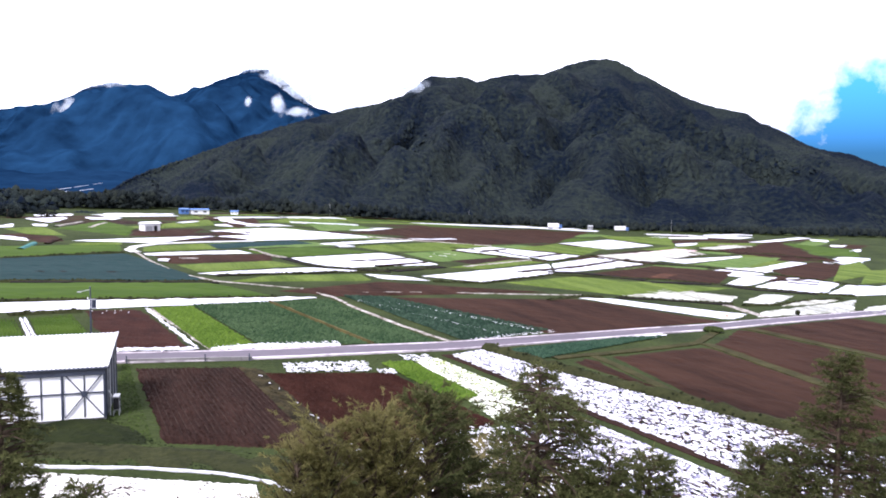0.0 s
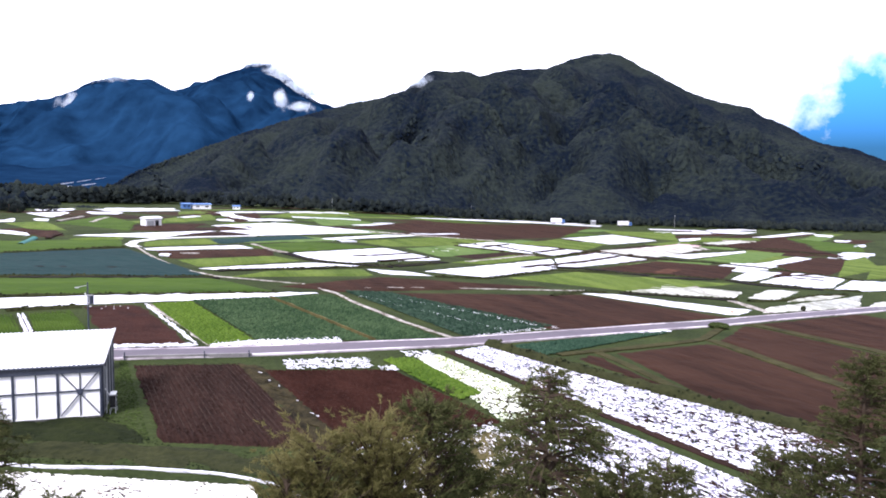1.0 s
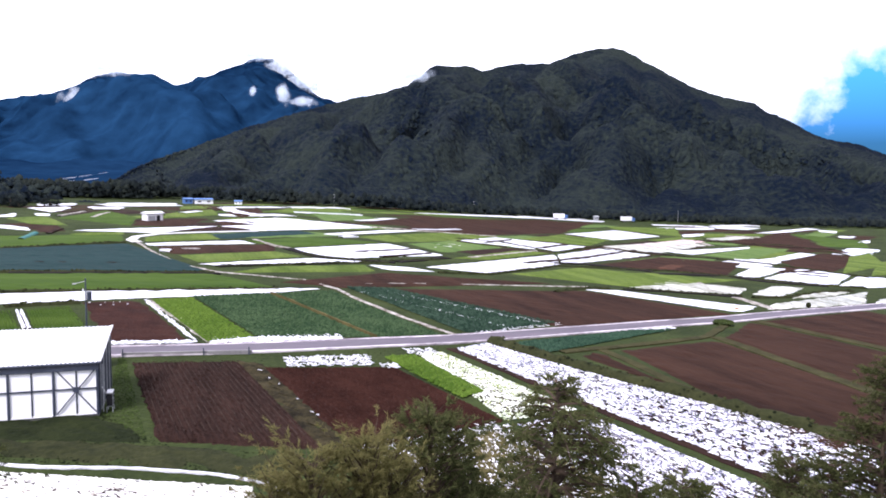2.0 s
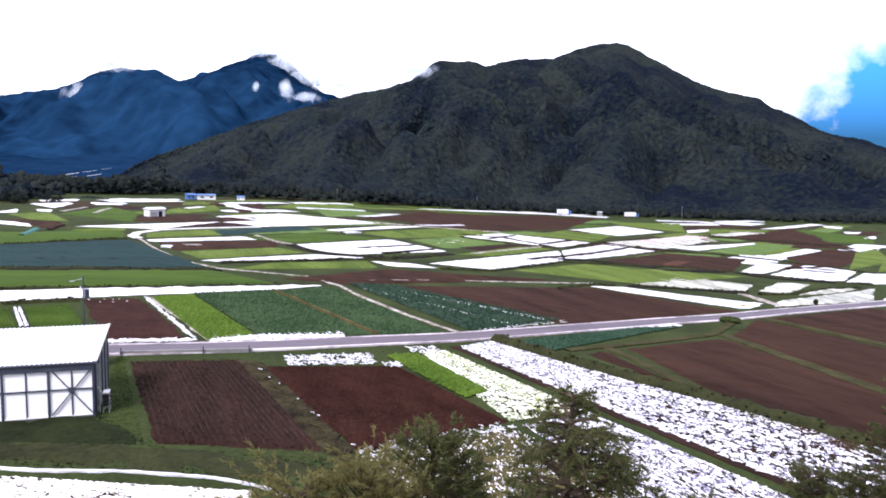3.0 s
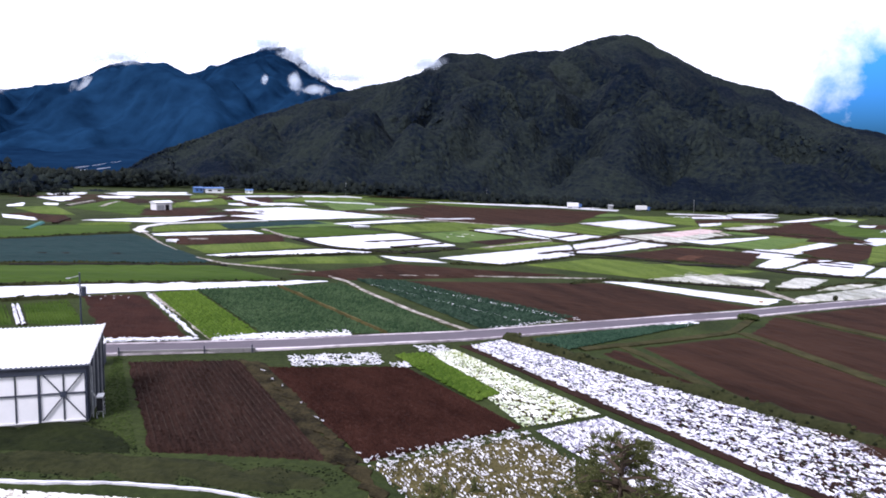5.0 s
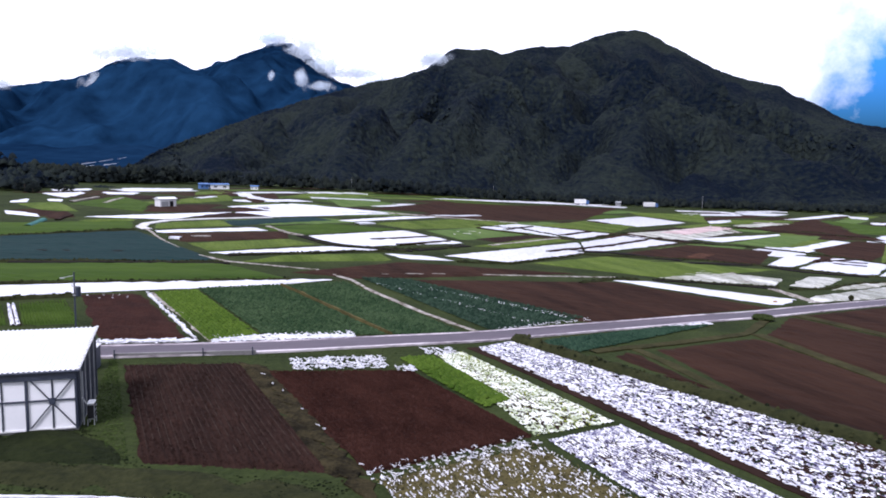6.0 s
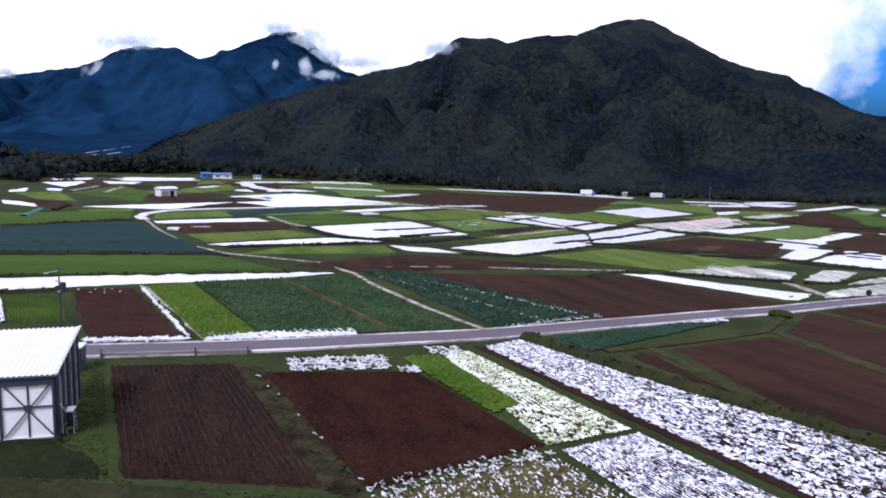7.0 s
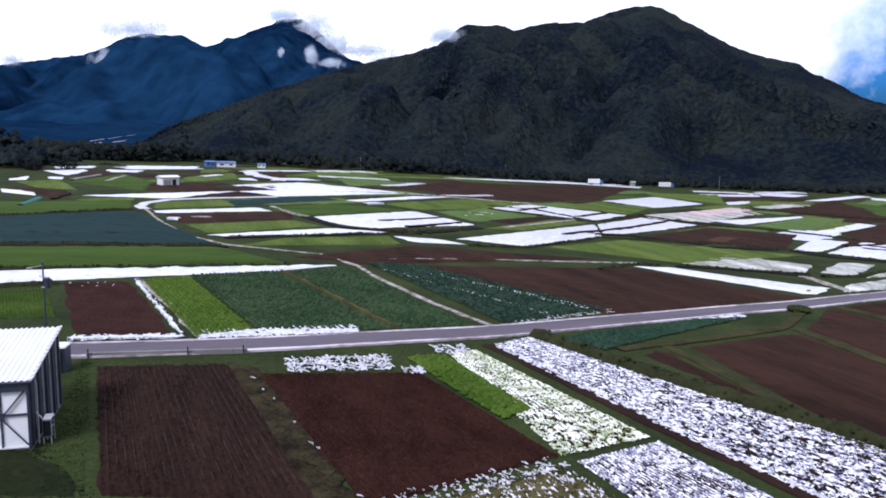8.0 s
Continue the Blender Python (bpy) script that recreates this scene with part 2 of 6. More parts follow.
def thin_out(m, scale, low, high):
    """Let a cloud end in wisps: dense in its middle, torn by noise, clear at its rim."""
    n, l = m.node_tree.nodes, m.node_tree.links
    co, far, noise = n.new("ShaderNodeTexCoord"), n.new("ShaderNodeVectorMath"), n.new("ShaderNodeTexNoise")
    flat, fall, sharp, clear, blend = (n.new("ShaderNode" + k) for k in ("VectorMath", "Math", "MapRange", "BsdfTransparent", "MixShader"))
    flat.operation, far.operation, fall.operation = "MULTIPLY_ADD", "LENGTH", "MULTIPLY_ADD"
    flat.inputs[1].default_value, flat.inputs[2].default_value = (2, 0, 2), (-1, 0, -1)
    noise.inputs["Scale"].default_value, noise.inputs["Detail"].default_value = scale, 6
    noise.inputs["Distortion"].default_value = 1.2
    fall.inputs[1].default_value = -0.60
    sharp.inputs["From Min"].default_value, sharp.inputs["From Max"].default_value = low, high
    sharp.inputs["To Max"].default_value = 0.66
    l.new(co.outputs["Generated"], flat.inputs[0])
    l.new(n["Geometry"].outputs["Position"], noise.inputs["Vector"])
    l.new(flat.outputs["Vector"], far.inputs[0])
    l.new(far.outputs["Value"], fall.inputs[0])
    l.new(noise.outputs["Fac"], fall.inputs[2])
    l.new(fall.outputs[0], sharp.inputs["Value"])
    out = n["Material Output"]
    l.new(out.inputs["Surface"].links[0].from_socket, blend.inputs[2])
    l.new(sharp.outputs["Result"], blend.inputs[0])
    l.new(clear.outputs[0], blend.inputs[1])
    l.new(blend.outputs[0], out.inputs["Surface"])


thin_out(CLOUD, 0.026, 0.04, 0.50)


# ---- building blocks ----
LEAN = -0.0699


def ground_z(x, y=0.0):
    """The valley floor falls gently from one side to the other."""
    return LEAN * 90 * np.tanh(np.asarray(x) / 90)


def terrace(x, y):
    """How far the ground drops from the valley's fall to the level pad on which the barn stands."""
    fade = lambda a, lo, hi: np.clip((a - lo) / (hi - lo), 0, 1)
    m = fade(x, -23.8, -25.6) * fade(x, -54, -48) * fade(y, 47.2, 50.2) * fade(y, 66, 62)
    return m * np.minimum(1.62 - ground_z(x), 0)


def mesh_object(name, verts, faces, mat, parent=None, label="", smooth=False):
    me = bpy.data.meshes.new(name)
    me.from_pydata([tuple(v) for v in np.asarray(verts).tolist()], [], [tuple(f) for f in (faces.tolist() if hasattr(faces, "tolist") else faces)])
    me.materials.append(mat)
    if smooth:
        me.shade_smooth()
    ob = new(name, me)
    if parent:
        ob.parent = parent
    if label:
        tagged(ob, label)
    return ob


def part(name, bm, mat, parent, label="", smooth=False):
    me = bpy.data.meshes.new(name)
    bm.to_mesh(me)
    bm.free()
    me.materials.append(mat)
    if smooth:
        me.shade_smooth()
    ob = new(name, me)
    if parent:
        ob.parent = parent
    if label:
        tagged(ob, label)
    return ob


def box_bm(sx, sy, sz, at=(0, 0, 0), bevel=0.0, bm=None, turn=None):
    """A box with its centre at that place, with rounded edges."""
    bm = bm or bmesh.new()
    m = Matrix.Translation(at) @ (turn or Matrix.Identity(4)) @ Matrix.Diagonal((sx, sy, sz, 1))
    made = bmesh.ops.create_cube(bm, size=1, matrix=m)
    if bevel:
        edges = list({e for v in made["verts"] for e in v.link_edges})
        bmesh.ops.bevel(bm, geom=edges, offset=bevel, segments=2, affect="EDGES")
    return bm


def tube_bm(p, q, r0, r1=None, sides=8, bm=None):
    bm = bm or bmesh.new()
    p, q = Vector(p), Vector(q)
    d = q - p
    m = Matrix.Translation((p + q) / 2) @ d.to_track_quat("Z", "Y").to_matrix().to_4x4()
    bmesh.ops.create_cone(bm, cap_ends=True, segments=sides, radius1=r0, radius2=r0 if r1 is None else r1, depth=d.length, matrix=m)
    return bm


def bilinear(quad, u, v):
    a, b, c, d = (np.array(p, float) for p in quad)
    u, v = np.asarray(u)[..., None], np.asarray(v)[..., None]
    return (a * (1 - u) + b * u) * (1 - v) + (d * (1 - u) + c * u) * v


def spans(quad):
    a, b, c, d = (np.array(p, float) for p in quad)
    return (np.linalg.norm(b - a) + np.linalg.norm(c - d)) / 2, (np.linalg.norm(d - a) + np.linalg.norm(c - b)) / 2


def slab(name, quad, mat, h=0.06, cell=1.5, rough_edge=0.22, parent=None, label="", ridges=0, ridge_h=0.1, seed=1, bumps=0.04):
    """A worked field: a sheet of earth or crop over the ground, with uneven edges, and ridges along its length if asked for."""
    rng = np.random.default_rng(seed + int(abs(quad[0][0] * 37 + quad[0][1] * 11)))
    w, l = spans(quad)
    nu, nv = (ridges * 4 if ridges else max(4, min(90, int(w / cell)))), max(4, min(90, int(l / cell)))
    u, v = np.meshgrid(np.linspace(0, 1, nu + 1), np.linspace(0, 1, nv + 1))
    p = bilinear(quad, u, v)
    edge = (u == 0) | (u == 1) | (v == 0) | (v == 1)
    p += np.where(edge[..., None], rng.normal(0, rough_edge * 0.5, p.shape), 0)
    z = ground_z(p[..., 0]) + h + rng.normal(0, bumps, u.shape)
    if ridges:
        z += ridge_h * np.cos(u * ridges * 2 * np.pi)
    z = np.where(edge, ground_z(p[..., 0]) - 0.05, z) + terrace(p[..., 0], p[..., 1])
    verts = np.concatenate([p.reshape(-1, 2), z.reshape(-1, 1)], 1)
    i = np.arange((nu + 1) * (nv + 1)).reshape(nv + 1, nu + 1)
    faces = np.stack([i[:-1, :-1], i[1:, :-1], i[1:, 1:], i[:-1, 1:]], -1).reshape(-1, 4)
    return mesh_object(name, verts, faces, mat, parent, label)


def scatter(name, places, template, faces, mat, parent, rng, size=(0.8, 1.2), label="", smooth=False):
    """Many small copies of one small shape, turned and sized at random, joined into one part."""
    n = len(places)
    ang, s = rng.uniform(0, 2 * np.pi, n), rng.uniform(*size, n)
    t = np.asarray(template, float)
    c, sn = np.cos(ang)[:, None], np.sin(ang)[:, None]
    x = (t[None, :, 0] * c - t[None, :, 1] * sn) * s[:, None]
    y = (t[None, :, 0] * sn + t[None, :, 1] * c) * s[:, None]
    z = t[None, :, 2] * s[:, None] * rng.uniform(0.8, 1.2, n)[:, None]
    verts = np.stack([x, y, z], -1) + np.asarray(places)[:, None, :]
    f = (np.asarray(faces)[None] + (np.arange(n) * len(t))[:, None, None]).reshape(-1, len(faces[0]))
    ob = mesh_object(name, verts.reshape(-1, 3), f, mat, parent, label, smooth)
    return tagged(ob, kind="stuff")

# ---- the land ----
def grid_mesh(name, x, y, z, mat, smooth=True):
    ny, nx = x.shape
    i = np.arange(nx * ny).reshape(ny, nx)
    faces = np.stack([i[:-1, :-1], i[:-1, 1:], i[1:, 1:], i[1:, :-1]], -1).reshape(-1, 4)
    return mesh_object(name, np.stack([x, y, z], -1).reshape(-1, 3), faces, mat, smooth=smooth)


def value_noise(x, y, seed, octaves=5, gain=0.5):
    """Smooth layered noise over the plan, from about -1 to 1."""
    total, amp = np.zeros_like(x, float), 1.0
    rng = np.random.default_rng(seed)
    for _ in range(octaves):
        table = rng.uniform(-1, 1, (64, 64))
        xi, yi = np.floor(x).astype(int), np.floor(y).astype(int)
        fx, fy = x - xi, y - yi
        fx, fy = fx * fx * (3 - 2 * fx), fy * fy * (3 - 2 * fy)
        g = lambda a, b: table[a % 64, b % 64]
        total += amp * ((g(xi, yi) * (1 - fx) + g(xi + 1, yi) * fx) * (1 - fy) + (g(xi, yi + 1) * (1 - fx) + g(xi + 1, yi + 1) * fx) * fy)
        x, y, amp = x * 2.03 + 17.1, y * 2.03 + 5.7, amp * gain
    return total


gx = np.concatenate([np.linspace(-4000, -260, 20), np.linspace(-240, 240, 161), np.linspace(260, 4000, 20)])
gy = np.concatenate([np.linspace(-600, -40, 12), np.linspace(-30, 300, 133), np.linspace(320, 4600, 40)])
X, Y = np.meshgrid(gx, gy)
Z = ground_z(X) + 0.015 * value_noise(X / 4, Y / 4, 3) * (np.abs(X) < 240) * (Y < 300) - 0.03 + terrace(X, Y)
land = grid_mesh("ground", X, Y, Z, GRASS)
tagged(land, "grassy valley floor under the vegetable fields", "ground", kind="structure")


def mountain(name, ridge_x, ridge_h, ridge_y, foot_y, back, spur, spur_width, cell, mat, label, seed, base=0.0, spurs=(), bulk=1.0, grit=(14, 2.0), crease=0.05, rows=130):
    """A wooded mountain: a ridge line with spurs and gullies running down from it to its foot."""
    x0, x1 = ridge_x[0], ridge_x[-1]
    nx, ny = int((x1 - x0) / cell), rows
    xs, ts = np.linspace(x0, x1, nx), np.linspace(0, 1 + back, ny)
    X, T = np.meshgrid(xs, ts)
    sm = lambda a: np.interp(X, ridge_x, a) * 0.5 + np.interp(X - cell * 1.5, ridge_x, a) * 0.25 + np.interp(X + cell * 1.5, ridge_x, a) * 0.25
    H, RY, FY = sm(ridge_h), sm(ridge_y), sm(foot_y)
    Yp = FY + (RY - FY) * T
    rise = np.where(T < 1, T ** 0.92 * (1.12 - 0.12 * T), 1 - (T - 1) * 0.55)
    shape = np.sin(np.pi * np.clip(T, 0, 1)) * np.clip(1.25 - T, 0, 1) * 1.2 * (T < 1)
    bend = 0.45 * (Yp - FY) + 60 * value_noise(X / 300, Yp / 300, seed + 5, 3)
    fold = lambda n: 1 - 2 * np.sqrt(n * n + crease ** 2)
    ribs = fold(value_noise((X + bend) / spur_width, Yp / (spur_width * 2.6), seed, 3, 0.5))
    ribs2 = fold(value_noise((X - 0.6 * bend) / (spur_width * 0.45), Yp / spur_width, seed + 2, 3, 0.5))
    Zp = base + ground_z(X) * (T < 1.5) + H * rise + shape * (spur * ribs + 0.4 * spur * ribs2) * np.clip(H / 190, 0.04, 1) - 2
    Zp += value_noise(X / grit[0], Yp / grit[0], seed + 9, 3) * grit[1] * np.clip(T * 6, 0, 1)
    if spurs:
        best = np.full_like(Zp, -1e9)
        for x0, x1, y1, bow in spurs:
            top_h, top_y = np.interp(x0, ridge_x, ridge_h), np.interp(x0, ridge_x, ridge_y)
            s = np.linspace(0, 1, 26)
            lx, ly = x0 + (x1 - x0) * s + bow * np.sin(np.pi * s) + 6 * np.sin(s * 17 + x0), top_y + (y1 - top_y) * s
            lh = top_h * (1 - s) ** 1.0 + 5 * np.sin(s * 21 + x0) * np.sin(np.pi * s)
            for k in range(26):
                d = np.hypot(X - lx[k], (Yp - ly[k]) * 0.8)
                best = np.maximum(best, lh[k] - 0.72 * np.sqrt(d * d + 90) - 0.0012 * d * d)
        low = H * rise * (bulk + (1 - bulk) * np.clip(T, 0, 1) ** 3)
        gap = np.clip(0.5 + (best - low) / 26, 0, 1)
        Zp += low * (1 - gap) + best * gap + 6 * gap * (1 - gap) - H * rise
    # nothing in front stands above the crest
    eye = 19.0
    behind = X * RY / Yp
    crest = base + ground_z(behind) + np.interp(behind, ridge_x, ridge_h) - 2
    limit = eye + (crest - eye) * Yp / RY - 2.5 * (1 - T)
    Zp = np.where((T < 0.985) & (Yp > 1.15 * FY), np.minimum(Zp, limit), Zp)
    low = base + ground_z(X) - 2
    Zp = low + (Zp - low) * np.clip(T / 0.14, 0, 1) ** 0.7
    ob = grid_mesh(name, X, Yp, Zp, mat)
    tagged(ob, label, "mountain", kind="structure")
    return X, Yp, Zp, T


RIDGE = dict(
    ridge_x=[-352, -345, -335, -323, -313, -286, -253, -231, -196, -168, -132, -97, -69, -46, -30, -22, -8, 16, 32, 48, 60, 72, 104, 152, 177, 209, 237, 255, 287, 331, 367, 402, 422, 432, 468, 494, 519, 540, 573, 692, 1000],
    ridge_h=[0, 1, 8, 21, 29, 45, 64, 75, 90, 101, 115, 126, 136, 148, 160, 172, 179, 180, 184, 181, 177, 184, 192, 194, 204, 215, 219, 216, 196, 170, 152, 142, 138, 129, 110, 93, 85, 81, 67, 28, 14],
    ridge_y=[700, 738, 760, 783, 802, 846, 888, 906, 934, 954, 979, 1002, 1020, 1033, 1043, 1047, 1051, 1059, 1063, 1064, 1065, 1066, 1069, 1073, 1075, 1078, 1079, 1074, 1063, 1049, 1036, 1023, 1015, 1011, 997, 986, 975, 966, 954, 918, 900],
    foot_y=[695, 725, 742, 735, 722, 662, 582, 534, 457, 436, 403, 402, 402, 409, 416, 421, 430, 443, 457, 476, 481, 482, 485, 478, 473, 466, 460, 459, 455, 452, 449, 445, 444, 443, 441, 439, 437, 436, 435, 430, 430])
mountain_mesh = mountain("mountain", **RIDGE, back=0.35, spur=34, spur_width=84, cell=3.0, mat=FOREST_FLOOR, bulk=0.34, grit=(7, 1.1), crease=0.12, rows=240,
                         spurs=[(235, -55, 430, -20), (235, 80, 455, 25), (285, 158, 458, 12), (357, 200, 455, -15), (405, 262, 450, -30), (483, 330, 440, -20), (554, 430, 440, -10), (24, -85, 405, -20), (108, -5, 440, 10), (-49, -125, 402, 0), (-131, -165, 410, 0), (-195, -215, 480, 0)],
                         label="dark forested mountain with spurs and gullies", seed=21)
FAR = dict(
    ridge_x=[-3187, -2377, -2033, -1751, -1661, -1533, -1481, -1413, -1357, -1289, -1222, -1162, -1110, -1050, -976, -886, -830, -762, -695, -650, -606, -561, -527, -459, -312, -128],
    ridge_h=[148, 225, 270, 302, 317, 333, 354, 379, 398, 408, 403, 411, 392, 364, 388, 425, 448, 467, 482, 465, 439, 396, 361, 327, 274, 160],
    ridge_y=[3000] * 26, foot_y=[1500] * 10 + [1400] * 16)
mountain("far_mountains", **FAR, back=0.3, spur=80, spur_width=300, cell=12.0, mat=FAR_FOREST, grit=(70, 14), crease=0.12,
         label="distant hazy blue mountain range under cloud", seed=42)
SIDE = dict(ridge_x=[-700, -420, -300, -250, -221, -211, -203, -190, -175, -160], ridge_h=[75, 45, 30, 19, 12, 8, 3, 2, 1, 0],
            ridge_y=[420, 390, 365, 355, 350, 350, 350, 350, 350, 350], foot_y=[250, 270, 290, 298, 304, 308, 312, 316, 320, 324])
side_mesh = mountain("wooded_hill", **SIDE, back=0.5, spur=3, spur_width=70, cell=5.0, mat=FOREST_FLOOR,
                     label="low dark wooded hill beside the fields", seed=8)

# crowns of the woods, seen from afar
CROWN = [(1, 0, 0.15), (0.31, 0.95, 0.1), (-0.81, 0.59, 0.15), (-0.81, -0.59, 0.1), (0.31, -0.95, 0.15),
         (0.55, 0.4, 0.75), (-0.2, 0.63, 0.8), (-0.63, -0.1, 0.7), (0.1, -0.6, 0.8), (0.02, 0.03, 1.15)]
CROWN_F = [(0, 1, 5), (1, 6, 5), (1, 2, 6), (2, 7, 6), (2, 3, 7), (3, 8, 7), (3, 4, 8), (4, 0, 8), (0, 5, 8), (5, 6, 9), (6, 7, 9), (7, 8, 9), (8, 5, 9)]


DOME = [(1, 0, -0.6), (0.31, 0.95, -0.4), (-0.81, 0.59, -0.6), (-0.81, -0.59, -0.3), (0.31, -0.95, -0.45), (0.05, 0.1, 0.56)]
DOME_F = [(0, 1, 5), (1, 2, 5), (2, 3, 5), (3, 4, 5), (4, 0, 5)]


def woods(surface, name, count, radius, low, high, label, seed):
    X, Yp, Zp, T = surface
    rng = np.random.default_rng(seed)
    ok = np.argwhere((T > low) & (T < high))
    pick = ok[rng.integers(0, len(ok), count)]
    i, j = pick[:, 0], pick[:, 1]
    keep = (i < X.shape[0] - 1) & (j < X.shape[1] - 1) & (X[i, j] > -620) & (X[i, j] < 820)
    i, j = i[keep], j[keep]
    u, v = rng.uniform(0, 1, len(i)), rng.uniform(0, 1, len(i))
    mix4 = lambda a: (a[i, j] * (1 - u) + a[i, j + 1] * u) * (1 - v) + (a[i + 1, j] * (1 - u) + a[i + 1, j + 1] * u) * v
    pts = np.stack([mix4(X), mix4(Yp), mix4(Zp) - 0.3], -1)
    # each crown lies along the slope beneath it
    a0, a1, b0, b1 = np.maximum(i - 4, 0), np.minimum(i + 4, X.shape[0] - 1), np.maximum(j - 4, 0), np.minimum(j + 4, X.shape[1] - 1)
    lean_y = np.clip((Zp[a1, j] - Zp[a0, j]) / (Yp[a1, j] - Yp[a0, j]), -2.5, 2.5)
    lean_x = np.clip((Zp[i, b1] - Zp[i, b0]) / (X[i, b1] - X[i, b0]), -2.5, 2.5)
    ang, size, t = rng.uniform(0, 6.28, (len(i), 1)), rng.uniform(0.55, 1.3, (len(i), 1)) * radius, np.array(DOME)
    dx = (t[:, 0] * np.cos(ang) - t[:, 1] * np.sin(ang)) * size
    dy = (t[:, 0] * np.sin(ang) + t[:, 1] * np.cos(ang)) * size
    dz = t[:, 2] * size * 0.8 + 1.0 * (lean_x[:, None] * dx + lean_y[:, None] * dy)
    verts = (pts[:, None] + np.stack([dx, dy, dz], -1)).reshape(-1, 3)
    faces = (np.arange(len(i))[:, None, None] * len(t) + np.array(DOME_F)[None]).reshape(-1, 3)
    return tagged(mesh_object(name, verts, faces, FOREST, smooth=True), label, "forest", kind="stuff")


woods(mountain_mesh, "forest", 60000, 2.6, 0.0, 1.0, "dense mixed forest covering the mountain slope", 5)
woods(side_mesh, "forest", 9000, 3.4, 0.0, 1.0, "dark trees covering the low hill", 6)

# ---- road and paths ----
def ribbon(name, points, width, mat, label, category, h=0.05, kind="structure", wobble=0.08, step=1.5, seed=3):
    """A strip that follows the ground along a line of places."""
    rng = np.random.default_rng(seed)
    p = np.array(points, float)
    s = np.concatenate([[0], np.cumsum(np.linalg.norm(np.diff(p, axis=0), axis=1))])
    t = np.linspace(0, s[-1], max(3, int(s[-1] / step)))
    c = np.stack([np.interp(t, s, p[:, 0]), np.interp(t, s, p[:, 1])], 1)
    d = np.gradient(c, axis=0)
    nrm = np.stack([-d[:, 1], d[:, 0]], 1) / np.linalg.norm(d, axis=1)[:, None]
    half = width / 2 + rng.normal(0, wobble, (len(t), 2))
    rows = []
    for k, (side, drop) in enumerate(((-1, -0.1), (-0.96, h), (-0.3, h + 0.02), (0.3, h + 0.02), (0.96, h), (1, -0.1))):
        q = c + nrm * (side * half[:, [0 if side < 0 else 1]])
        rows.append(np.concatenate([q, (ground_z(q[:, 0]) + drop)[:, None]], 1))
    v = np.stack(rows, 1)
    i = np.arange(len(t) * 6).reshape(len(t), 6)
    faces = np.stack([i[:-1, :-1], i[:-1, 1:], i[1:, 1:], i[1:, :-1]], -1).reshape(-1, 4)
    ob = mesh_object(name, v.reshape(-1, 3), faces, mat)
    return tagged(ob, label, category, kind=kind)


ROAD_LINE = [(-140, 6), (-90, 38), (-55, 60), (-32.5, 72.1), (-24.7, 75.6), (-17.3, 79.5), (-6.1, 86.1), (1.7, 90.7), (15.1, 100.5), (34.0, 114.0),
             (45.3, 121.3), (58.7, 130.9), (70.4, 138.5), (84.3, 146.8), (140, 180), (260, 250)]
ribbon("road", ROAD_LINE, 3.4, ASPHALT, "narrow worn asphalt farm road between the fields", "road", h=0.12, wobble=0.05)
for side in (-1, 1):
    shifted = [(x - side * 0.52 * 1.78, y + side * 0.855 * 1.78) for x, y in ROAD_LINE]
    ribbon("kerb", shifted, 0.5, PALE_CONCRETE, "pale concrete edging of the farm road", "kerb", h=0.15, wobble=0.03)
ribbon("farm_track", [(-23.6, 128.5), (-39.0, 129.8), (-47.5, 136.0), (-57.0, 149.0), (-64.0, 160.5), (-68.5, 168.0)], 0.6, SOIL_PALE, "pale gravel track between fields", "track", h=0.08)
ribbon("farm_track", [(-68.5, 168.0), (-71.5, 172.0), (-73.8, 180.0), (-72.5, 190.0), (-66.0, 201.0), (-54.0, 217.0)], 2.2, WHITE_GRAVEL, "wide white gravel bend of a farm track", "track", h=0.1)
ribbon("farm_track", [(-24.0, 78.2), (-30.5, 88.0), (-39.0, 99.4)], 0.9, SOIL_PALE, "narrow earth path beside a brown field", "path", h=0.07)
ribbon("farm_track", [(2.4, 92.2), (-5.5, 102.0), (-13.0, 113.5), (-17.2, 121.6), (-21.5, 126.0)], 0.7, SOIL_PALE, "pale gravel path between two green fields", "path", h=0.07)
ribbon("weed_strip", [(-25.6, 111.8), (-17.0, 100.2), (-8.0, 87.9)], 0.15, WEEDS, "thin line of yellow-green weeds between cabbage fields", "weeds", h=0.34, wobble=0.1)
ribbon("farm_track", [(-18.3, 72.4), (-13.0, 63.0), (-7.4, 52.4), (-3.0, 44.0)], 1.1, MARGIN, "trodden weedy earth path between brown fields", "path", h=0.07, wobble=0.25, step=0.6)
ribbon("farm_track", [(1.0, 85.6), (8.5, 74.5), (13.6, 66.8), (22.0, 55.0), (31.0, 42.0), (40, 29)], 1.5, SOIL_DARK, "dark soil path between plastic covered beds", "path", h=0.04)
ribbon("farm_track", [(19.6, 92.0), (22.5, 84.0), (25.5, 74.0), (29.0, 64.0)], 1.5, DRY_GRASS, "grassy track along a brown field", "path", h=0.05)
ribbon("farm_track", [(39.2, 106.0), (46.2, 82.0), (50.0, 68.0)], 2.2, DRY_GRASS, "dry grass strip between brown fields", "path", h=0.1)
ribbon("farm_track", [(52.0, 123.0), (62.0, 108.0), (70.0, 92.0)], 2.4, DRY_GRASS, "dry grass strip between brown fields", "path", h=0.1)
ribbon("farm_track", [(14.0, 88.5), (21.0, 93.2), (37.5, 105.5), (45.0, 117.5)], 1.3, DRY_GRASS, "grass verge at the head of a brown field", "path", h=0.12)
ribbon("farm_track", [(-14.0, 129.0), (-3.0, 136.0), (12.0, 143.0), (30.0, 151.0)], 0.7, SOIL_PALE, "thin dry strip across a brown field", "path", h=0.1)
